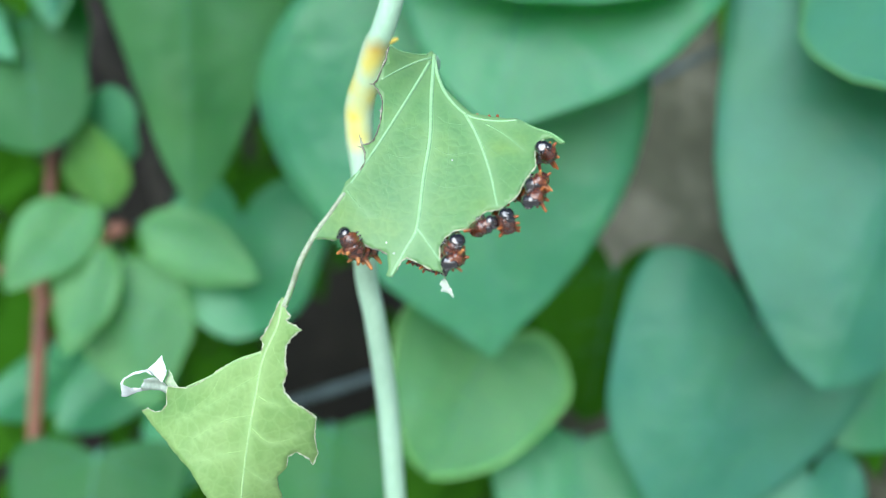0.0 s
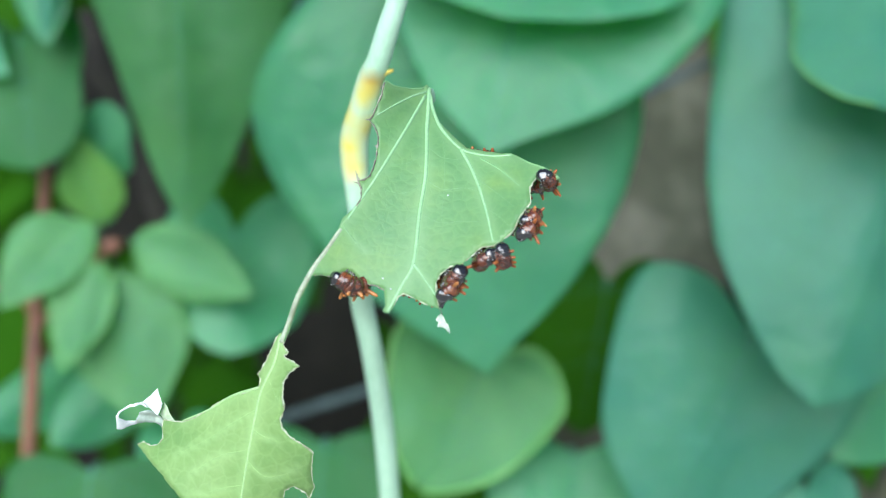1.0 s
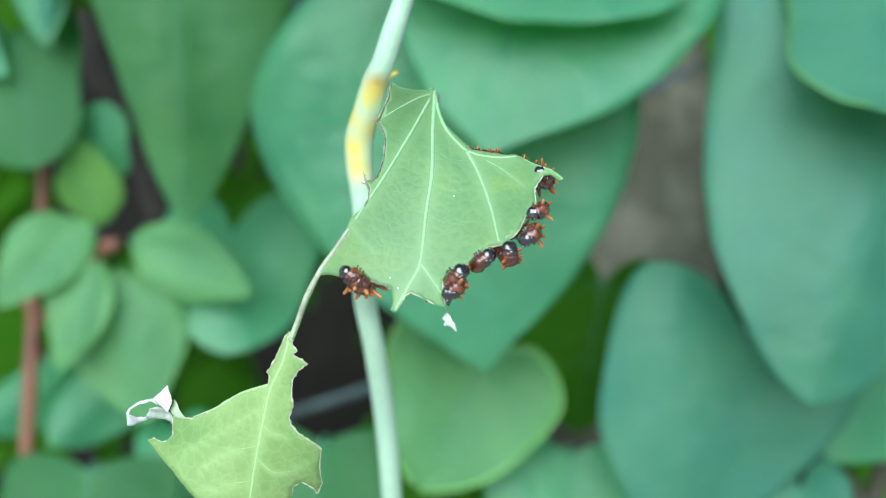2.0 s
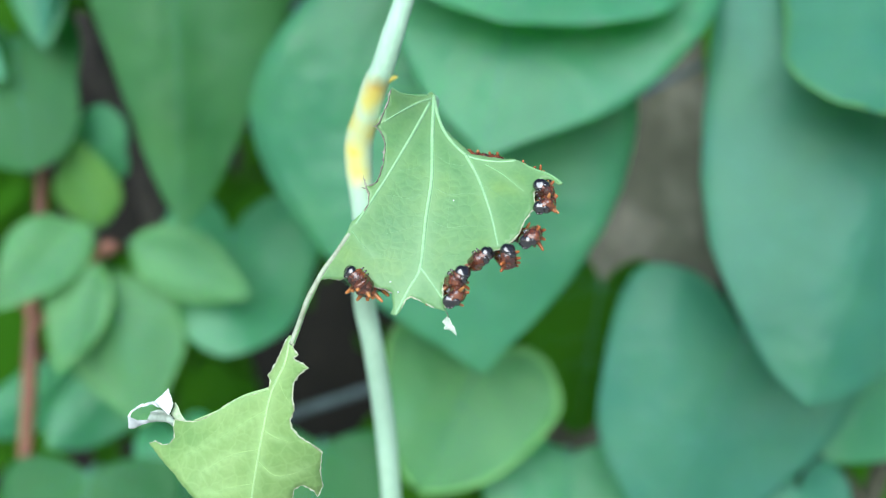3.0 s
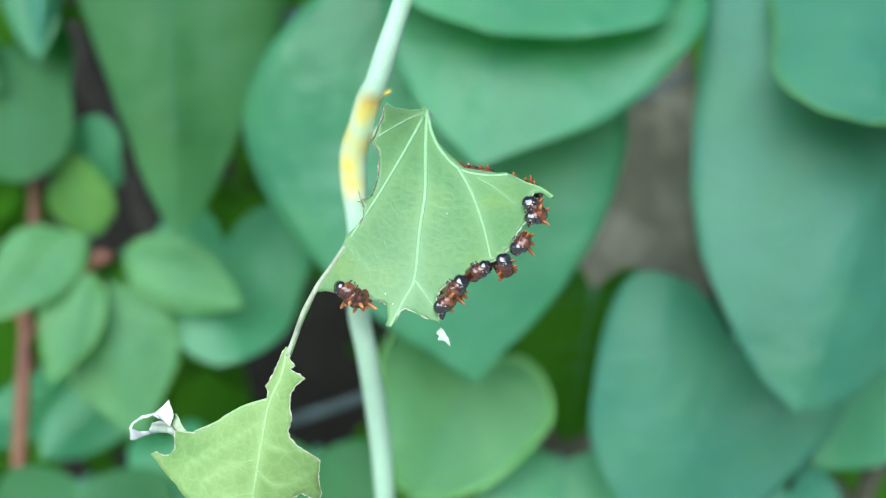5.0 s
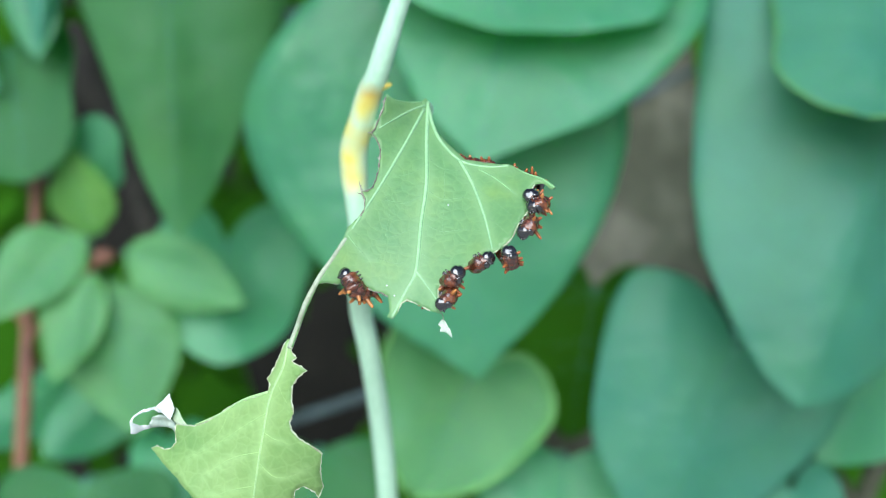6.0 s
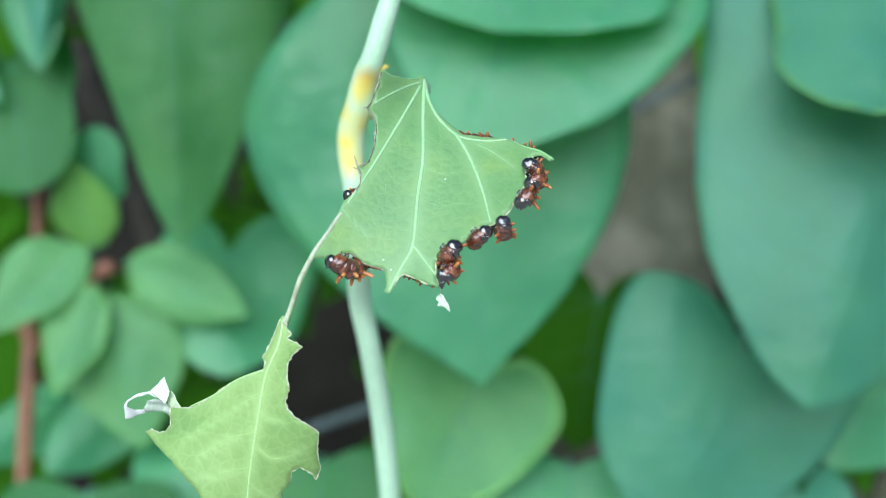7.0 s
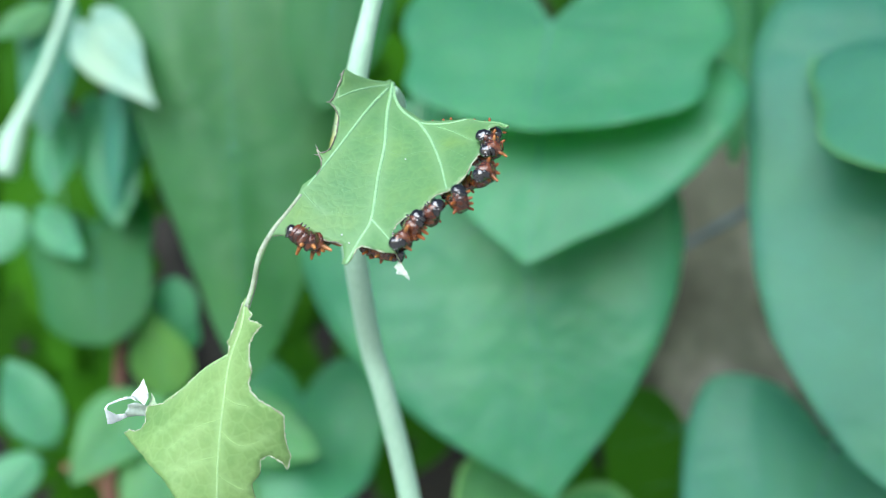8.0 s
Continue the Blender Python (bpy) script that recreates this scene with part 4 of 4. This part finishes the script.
def bitten_rim(knots, lie, seed, parent, shift, material=M_PALE_RIM):
    """A thin pale dried line along a bitten edge."""
    rnd = random.Random(seed)
    pts = [mm(x, lie(x, z) + 0.08, z) - shift for x, z in ragged(knots, 0.45, 0.08, seed)]
    pts = pts[: -max(1, round(math.dist(knots[-1], knots[0]) / 0.45))]
    bm = bmesh.new()
    tube(bm, pts, [rnd.uniform(0.00006, 0.00019) for _ in pts], 6)
    part("bitten_rim", bm, material, parent, "thin dried rim of a bitten edge")


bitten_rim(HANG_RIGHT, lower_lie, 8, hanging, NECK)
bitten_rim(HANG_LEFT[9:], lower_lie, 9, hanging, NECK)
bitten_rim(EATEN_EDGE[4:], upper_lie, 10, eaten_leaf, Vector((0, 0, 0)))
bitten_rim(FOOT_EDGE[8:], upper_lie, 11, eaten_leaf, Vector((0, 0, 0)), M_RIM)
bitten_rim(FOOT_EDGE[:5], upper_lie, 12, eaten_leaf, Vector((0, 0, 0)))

# ---- caterpillars ----


def tubercle_mesh(material):
    bm = bmesh.new()
    pts = [Vector((0, 0, z)) for z in (-0.12, 0.1, 0.35, 0.6, 0.82, 0.95, 1.0)]
    tube(bm, pts, [0.46, 0.38, 0.32, 0.28, 0.24, 0.18, 0.06], 8)
    me = bpy.data.meshes.new("tubercle")
    bm.to_mesh(me)
    bm.free()
    for p in me.polygons:
        p.use_smooth = True
    me.materials.append(material)
    return me


TUBERCLE = tubercle_mesh(M_HORN)
TUBERCLE_PALE = tubercle_mesh(M_HORN_PALE)


def caterpillar(place, spine, heart, face, label, size=1.0, seed=0, fat=1.0, horn=1.0, pale=False):
    """A young caterpillar, its head at place (mm); spine: the way its body takes from there; heart: a point inside the bend of the body, from which its back points away; face: where the head looks."""
    rnd = random.Random(seed)
    thing = tagged(new("caterpillar"), label, "caterpillar", "caterpillars on the leaf")
    thing.matrix_world = Matrix.Translation(mm(*place))
    n = 72
    line = spline([Vector(p) * size for p in spine], n)
    heart = Vector(heart) * size
    bm = bmesh.new()
    rings, frames_ = [], []
    segs = 7
    for k, p in enumerate(line):
        f = k / n
        way = (line[min(k + 1, n)] - line[max(k - 1, 0)]).normalized()
        back = p - heart
        back = (back - way * back.dot(way)).normalized()
        side = way.cross(back)
        r = fat * size * 1.32 * (0.84 + 0.16 * min(1, f * 6)) * min(1, (1.02 - f) * 5) ** 0.6
        r *= 0.88 + 0.15 * abs(math.sin(math.pi * f * segs)) ** 0.6
        frames_.append((p, way, back, side, r))
        rings.append([])
        for j in range(18):
            a = 2 * math.pi * j / 18
            spot = Vector((p.x * 1.6 + math.cos(a) * 1.6, p.z * 1.6 + math.sin(a) * 1.6, p.y * 1.6 + seed))
            w = 1 + 0.2 * noise.noise(spot) + 0.09 * noise.noise(spot * 3.1)
            rings[-1].append(bm.verts.new((p + r * w * (math.cos(a) * back * 0.95 + math.sin(a) * side)) / 1000))
    for a, b in zip(rings, rings[1:]):
        for j in range(18):
            bm.faces.new((a[j], a[(j + 1) % 18], b[(j + 1) % 18], b[j]))
    bm.faces.new(rings[0][::-1])
    bm.faces.new(rings[-1])
    part("body", bm, M_BODY, thing)
    # fleshy tubercles along the back and the flanks, none facing the camera, to fit its view
    for s in range(segs):
        p, way, back, side, r = frames_[min(n, round((s + 0.5) / segs * n))]
        for angle, long in ((18, 0.5), (-18, 0.5), (52, 0.9), (-52, 0.9)):
            if abs(angle) < 30 and s not in (2, 4) or rnd.random() < (0.28 if pale else 0.45):
                continue
            a = radians(angle + rnd.uniform(-16, 16))
            out = (math.cos(a) * back * 0.95 + math.sin(a) * side).normalized()
            if out.y < -0.72:
                continue
            lean = (out - way * rnd.uniform(-0.25, 0.35)).normalized()
            ob = new("tubercle", TUBERCLE_PALE if pale or rnd.random() < 0.2 else TUBERCLE)
            ob.parent = thing
            long_ = (1.15 if pale else 1.35) * horn * long * size * rnd.uniform(0.55, 1.3) * (1.2 if s in (0, 1, 6) and abs(angle) > 30 else 1.0)
            turn = lean.to_track_quat("Z", "Y")
            ob.matrix_basis = Matrix.LocRotScale((p + out * r * 0.9) / 1000, turn, Vector((size * (1.15 if pale else 0.9), size * (1.15 if pale else 0.9), long_)) / 1000)
    # head: two glossy cheeks, a cleft and small mouthparts
    look_ = Vector(face).normalized()
    turn = look_.to_track_quat("-Y", "Z").to_matrix().to_4x4()
    bm = bmesh.new()
    bmesh.ops.create_uvsphere(bm, u_segments=24, v_segments=16, radius=1.0)
    for v in bm.verts:
        c = v.co
        cleft = math.exp(-(c.x / 0.16) ** 2) * (0.12 if c.z > -0.2 else 0.04)
        v.co = Vector((c.x * 1.08, c.y * 0.82, c.z * 1.02)) * (1 - cleft * (c.y < 0.4))
        if c.z < -0.45:
            v.co.x *= 0.82
            v.co.y -= 0.12
    bmesh.ops.scale(bm, verts=bm.verts, vec=Vector((1, 1, 1)) * 1.2 * size / 1000)
    bmesh.ops.transform(bm, verts=bm.verts, matrix=Matrix.Translation(look_ * 0.3 * size / 1000) @ turn)
    head = part("head", bm, M_HEAD, thing, "glossy black head")
    for sx in (-1, 1):
        bm = bmesh.new()
        pts = [turn.to_3x3() @ Vector((sx * q[0], q[1], q[2])) * size / 1000 for q in ((0.35, -0.8, -0.8), (0.28, -1.0, -1.0), (0.1, -1.1, -1.15))]
        tube(bm, spline(pts, 5), [v * size / 1000 for v in (0.2, 0.19, 0.17, 0.14, 0.1, 0.05)], 7)
        part("mandible", bm, M_HEAD, head)
    # dark collar plate behind the head
    p, way, back, side, r = frames_[7]
    bm = bmesh.new()
    bmesh.ops.create_uvsphere(bm, u_segments=18, v_segments=10, radius=1.0)
    m = Matrix((side, way, back)).transposed().to_4x4()
    bmesh.ops.transform(bm, verts=bm.verts, matrix=Matrix.Translation((p + back * r * 0.72) / 1000) @ m @ Matrix.Diagonal((1.0 * size / 1000, 0.62 * size / 1000, 0.5 * size / 1000, 1)))
    part("collar_plate", bm, M_HEAD, thing, "glossy black plate behind the head")
    # three pairs of small black legs
    for s in range(3):
        p, way, back, side, r = frames_[6 + 6 * s]
        for sx in (-1, 1):
            root = p - back * r * 0.75 + side * sx * r * 0.5
            bm = bmesh.new()
            pts = spline([root, root - back * 0.35 * size + side * sx * 0.2 * size, root - back * 0.65 * size + side * sx * 0.05 * size], 5)
            tube(bm, [q / 1000 for q in pts], [v * size / 1000 for v in (0.2, 0.19, 0.17, 0.14, 0.1, 0.05)], 7)
            part("leg", bm, M_HEAD, thing, "short black leg")
    return thing


def feeding(place, out, inward, face, label, size=1.0, seed=0, first=1.7):
    """A caterpillar whose body goes out over the rim, round it and in behind the blade. Angles in degrees in the plane of the blade."""
    o = Vector((math.cos(radians(out)), 0, math.sin(radians(out))))
    i = Vector((math.cos(radians(inward)), 0, math.sin(radians(inward))))
    spine = [Vector((0, 0, 0)), o * first * 0.6, o * first]
    for p, gap in ((o * first * 0.95, 1.9), (o * first * 0.6 + i * 1.2, 3.3), (i * 3.0 + o * 0.4, 3.5), (i * 4.8, 3.3)):
        p.y = upper_lie(place[0] + p.x, place[2] + p.z) + gap - place[1]
        spine.append(p)
    spine[2].y = 0.4 * spine[3].y
    return caterpillar(place, [p / size for p in spine], (i * 2.0 + Vector((0, 1.2, 0))) / size, face, label, size, seed, 1.03)


def clinging(line, heart, face, label, size, seed, gap=2.8):
    """A caterpillar that lies behind the blade along a line of (x, z)."""
    pts = [Vector((x, upper_lie(x, z) + gap, z)) for x, z in line]
    return caterpillar(tuple(pts[0]), [(p - pts[0]) / size for p in pts], (Vector(heart) - pts[0]) / size, face, label, size, seed)


FEEDING = "red-brown caterpillar, orange tubercles and black head, feeding on leaf rim"
BACK = "red-brown caterpillar with orange tubercles clinging behind the leaf"
c_notch = caterpillar((-15.6, 153.6, 1.3), [(0.4, 0.3, -0.1), (1.0, 0.1, -0.5), (1.7, 0.3, -1.1), (2.6, 0.9, -1.4), (3.6, 2.5, -1.4), (4.4, 4.3, 0.1), (4.9, 5.0, 2.5)], (2.0, 2.0, 3.5), (-0.8, -0.55, 0.05), "plump red-brown caterpillar with orange tubercles in a bitten notch", 0.93, 1, 1.3, 1.5, True)
c_low = feeding((0.6, 151.6, -1.4), 35, 150, (-0.35, -0.9, -0.2), FEEDING, 0.95, 2, 1.6)
c_pair = feeding((3.0, 152.6, 2.0), 235, 130, (0.35, -0.85, 0.35), FEEDING, 1.05, 3, 2.0)
c_mid = feeding((7.3, 152.2, 4.6), 215, 120, (0.5, -0.8, 0.15), FEEDING, 0.95, 4, 2.0)
c_beside = feeding((9.8, 151.7, 5.5), 280, 130, (0.1, -0.85, 0.45), FEEDING, 0.95, 5, 1.7)
c_rim = feeding((12.6, 151.4, 7.4), 40, 150, (-0.5, -0.8, -0.2), FEEDING, 0.95, 6, 1.8)
c_high = feeding((14.6, 153.4, 11.4), 25, 170, (-0.4, -0.9, -0.05), FEEDING, 0.92, 7, 1.5)
c_corner = feeding((15.4, 156.0, 16.0), -40, 200, (-0.35, -0.9, 0.15), FEEDING, 0.95, 8, 1.5)
c_top = clinging([(2.6, 21.8), (4.6, 21.2), (6.6, 20.8), (8.6, 20.5), (10.4, 20.2)], (6.5, 164, 8), (-1, 0, -0.1), BACK, 0.9, 9)
c_ridge = clinging([(16.4, 16.6), (15.2, 17.5), (13.6, 18.3), (11.8, 19.2), (10.2, 19.6)], (12, 158, 6), (1, -0.2, -0.4), BACK, 0.9, 10)
c_foot = clinging([(0.0, -2.4), (-1.7, -1.9), (-3.4, -1.2), (-5.0, -0.3), (-6.8, 1.0)], (-2, 156, 8), (1, -0.2, -0.4), BACK, 0.85, 11)
c_hidden = clinging([(-14.4, 10.4), (-12.6, 10.6), (-10.8, 11.0), (-8.9, 11.4), (-7.0, 12.0)], (-10, 150, 11), (-0.9, -0.4, -0.1), BACK, 0.8, 12)

def motions():
    """Heads that nod and creep along the rim, and the hanging remnant that swings."""

    def creep(thing, places, sway, seed, rear=None):
        rnd = random.Random(seed)
        rows = []
        for k, (t, x, y, z) in enumerate(places):
            rx, ry, rz = (sway * rnd.uniform(-1, 1) for _ in range(3))
            rows.append((t, Matrix.Translation(mm(x, y, z)) @ pose(0, 0, 0, rx, rear[k] if rear else ry, rz)))
        walk(thing, rows)

    def shift(thing, moves, sway, seed):
        rnd = random.Random(seed)
        home = thing.matrix_world.translation.copy()
        walk(thing, [(t, Matrix.Translation(home + Vector((x, y, z)) / 1000) @ pose(0, 0, 0, *(sway * rnd.uniform(-1, 1) for _ in range(3)))) for t, x, y, z in moves])

    creep(c_notch, [(0.0, -14.7, 153.9, 2.2), (0.5, -14.0, 154.1, 2.2), (1.0, -15.4, 153.5, 1.1), (1.5, -15.5, 153.5, 1.4), (3.0, -14.6, 154.0, 2.5), (3.5, -15.5, 153.5, 1.3), (4.0, -15.4, 153.4, 0.9), (4.5, -15.7, 153.5, 1.4), (6.0, -15.0, 154.0, 2.8), (6.5, -15.6, 153.6, 1.7), (7.0, -16.4, 153.2, 0.9), (7.5, -16.2, 153.3, 1.0), (8.0, -16.0, 153.6, 1.9)], 4, 20, (28, 20, 0, 4, 18, 8, 10, 0, 26, 14, -4, 0, 5))
    creep(c_low, [(0.0, 0.9, 151.0, -2.0), (0.5, 0.5, 151.3, -1.7), (1.0, 0.7, 151.4, -1.4), (1.5, 0.5, 151.6, -1.1), (3.0, 0.7, 151.2, -1.8), (3.5, 0.6, 151.5, -1.2), (4.0, 0.6, 151.6, -1.1), (4.5, 0.3, 151.9, -0.7), (6.0, 0.2, 151.4, -1.8), (6.5, 0.5, 151.3, -1.8), (7.0, 0.8, 151.2, -1.7), (7.5, 0.4, 151.3, -1.8), (8.0, 0.4, 151.2, -2.0)], 5, 21)
    creep(c_pair, [(0.0, 2.0, 152.3, 1.1), (0.5, 2.8, 152.1, 1.2), (1.0, 3.0, 152.4, 1.9), (1.5, 2.2, 152.6, 1.8), (3.0, 2.5, 152.8, 2.3), (3.5, 2.4, 152.9, 2.4), (4.0, 3.1, 152.5, 2.2), (4.5, 3.5, 152.5, 2.5), (6.0, 2.5, 153.0, 2.8), (6.5, 2.4, 153.1, 2.8), (7.0, 2.4, 153.0, 2.6), (7.5, 4.2, 151.8, 1.7), (8.0, 3.8, 152.1, 1.8)], 5, 22)
    creep(c_mid, [(0.0, 7.1, 152.0, 4.0), (0.5, 7.5, 151.6, 3.7), (1.0, 7.7, 152.0, 4.5), (1.5, 6.9, 152.1, 4.0), (3.0, 6.3, 153.1, 5.3), (3.5, 7.6, 152.2, 4.7), (4.0, 7.1, 152.7, 5.1), (4.5, 7.0, 152.7, 5.1), (6.0, 7.3, 152.6, 5.1), (6.5, 6.9, 153.0, 5.5), (7.0, 7.2, 152.4, 4.8), (7.5, 7.3, 152.0, 4.2), (8.0, 6.8, 151.7, 3.2)], 5, 23)
    creep(c_beside, [(0.0, 9.4, 151.5, 5.0), (0.5, 9.9, 151.3, 5.0), (1.0, 9.4, 151.7, 5.2), (1.5, 9.7, 151.6, 5.3), (3.0, 9.5, 151.9, 5.7), (3.5, 9.9, 151.8, 5.7), (4.0, 10.2, 151.4, 5.4), (4.5, 9.8, 152.1, 6.2), (6.0, 10.6, 151.5, 5.9), (6.5, 10.0, 152.2, 6.4), (7.0, 10.0, 152.0, 6.2), (7.5, 10.7, 151.2, 5.7), (8.0, 10.2, 150.9, 4.9)], 5, 24)
    creep(c_rim, [(0.0, 12.9, 151.1, 7.1), (0.5, 12.7, 151.5, 7.4), (1.0, 12.6, 151.7, 7.7), (1.5, 12.2, 151.3, 6.8), (3.0, 12.5, 151.5, 7.2), (3.5, 12.0, 151.5, 6.8), (4.0, 11.7, 152.1, 7.5), (4.5, 11.8, 152.2, 7.7), (6.0, 13.2, 152.5, 9.2), (6.5, 13.1, 152.7, 9.4), (7.0, 13.1, 152.7, 9.4), (7.5, 13.5, 151.3, 7.7), (8.0, 13.7, 150.7, 7.1)], 5, 25)
    creep(c_high, [(0.0, 13.4, 152.7, 9.6), (0.5, 13.2, 152.5, 9.3), (1.0, 13.3, 152.7, 9.6), (1.5, 13.3, 153.1, 10.0), (3.0, 14.9, 154.0, 12.5), (3.5, 14.9, 153.7, 12.1), (4.0, 15.1, 154.2, 12.8), (4.5, 14.8, 154.2, 12.8), (6.0, 15.0, 154.5, 13.2), (6.5, 14.9, 153.9, 12.3), (7.0, 14.8, 154.0, 12.4), (7.5, 14.9, 153.5, 11.8), (8.0, 15.0, 153.3, 11.7)], 5, 26)
    creep(c_corner, [(0.0, 15.3, 156.1, 15.5), (0.5, 15.5, 156.6, 16.3), (1.0, 16.3, 156.6, 16.7), (1.5, 15.9, 161.0, 18.2), (3.0, 15.2, 156.5, 16.0), (3.5, 16.2, 156.4, 16.5), (4.0, 15.9, 156.7, 16.7), (4.5, 15.0, 156.5, 15.9), (6.0, 14.6, 156.1, 15.1), (6.5, 14.7, 156.1, 15.2), (7.0, 14.8, 156.4, 15.6), (7.5, 14.7, 156.6, 15.7), (8.0, 14.5, 156.2, 15.1)], 5, 27)
    shift(c_top, [(0, 0, 0, -0.4), (1.5, 0, 0, 0.0), (3.5, 0.2, 0, 0.4), (5, -0.2, 0, 0.5), (8, 0.2, 0, 0.1)], 1.5, 31)
    shift(c_ridge, [(0, -0.6, 0.3, -1.6), (1.2, -0.4, 0.3, -1.0), (1.5, 0.2, 0, 0.6), (3.5, 0, 0, 0.1), (4.5, 0, 0, 0.7), (6, 0, 0, 0.7), (8, 0, 0, 0.1)], 2, 32)
    shift(c_foot, [(0, 0, 0, -0.5), (1.0, 0, 0, 0), (4.5, 0, 0, 0.4), (6.5, 0, 0, 0.1), (8, 0, 0, -0.6)], 2, 33)
    shift(c_hidden, [(0, 2.4, 0, 0.5), (3.0, 2.2, 0, 1.5), (6.3, 1.2, 0, 0.6), (6.7, 0.8, 0, 1.2), (7.0, 0.3, 0, 1.3), (7.3, 0.8, 0, 0.8), (7.5, 2.2, 0, 0.4), (8, 2.2, 0, 0.4)], 2, 34)
    swing = [(0, -1.47, -0.38, -0.08), (0.5, -1.53, 0.08, 0.49), (1, -1.31, 0.05, 0.84), (1.5, -1.00, -0.00, 0.49), (3, -0.63, 0.21, 0.62), (3.5, 0.00, -0.00, -0.00), (4, -0.06, -0.22, 0.08), (4.5, 0.03, -0.65, -0.47), (6, -0.34, -0.40, 0.29), (6.5, 0.30, -0.70, -0.82), (7, -0.89, -0.54, -0.08), (7.5, 0.40, -1.06, -1.08), (8, 1.98, -0.31, -1.13)]
    walk(hanging, [(t, Matrix.Translation(NECK) @ pose(0, 0, 0, rx, ry, rz)) for t, rx, ry, rz in swing])


motions()
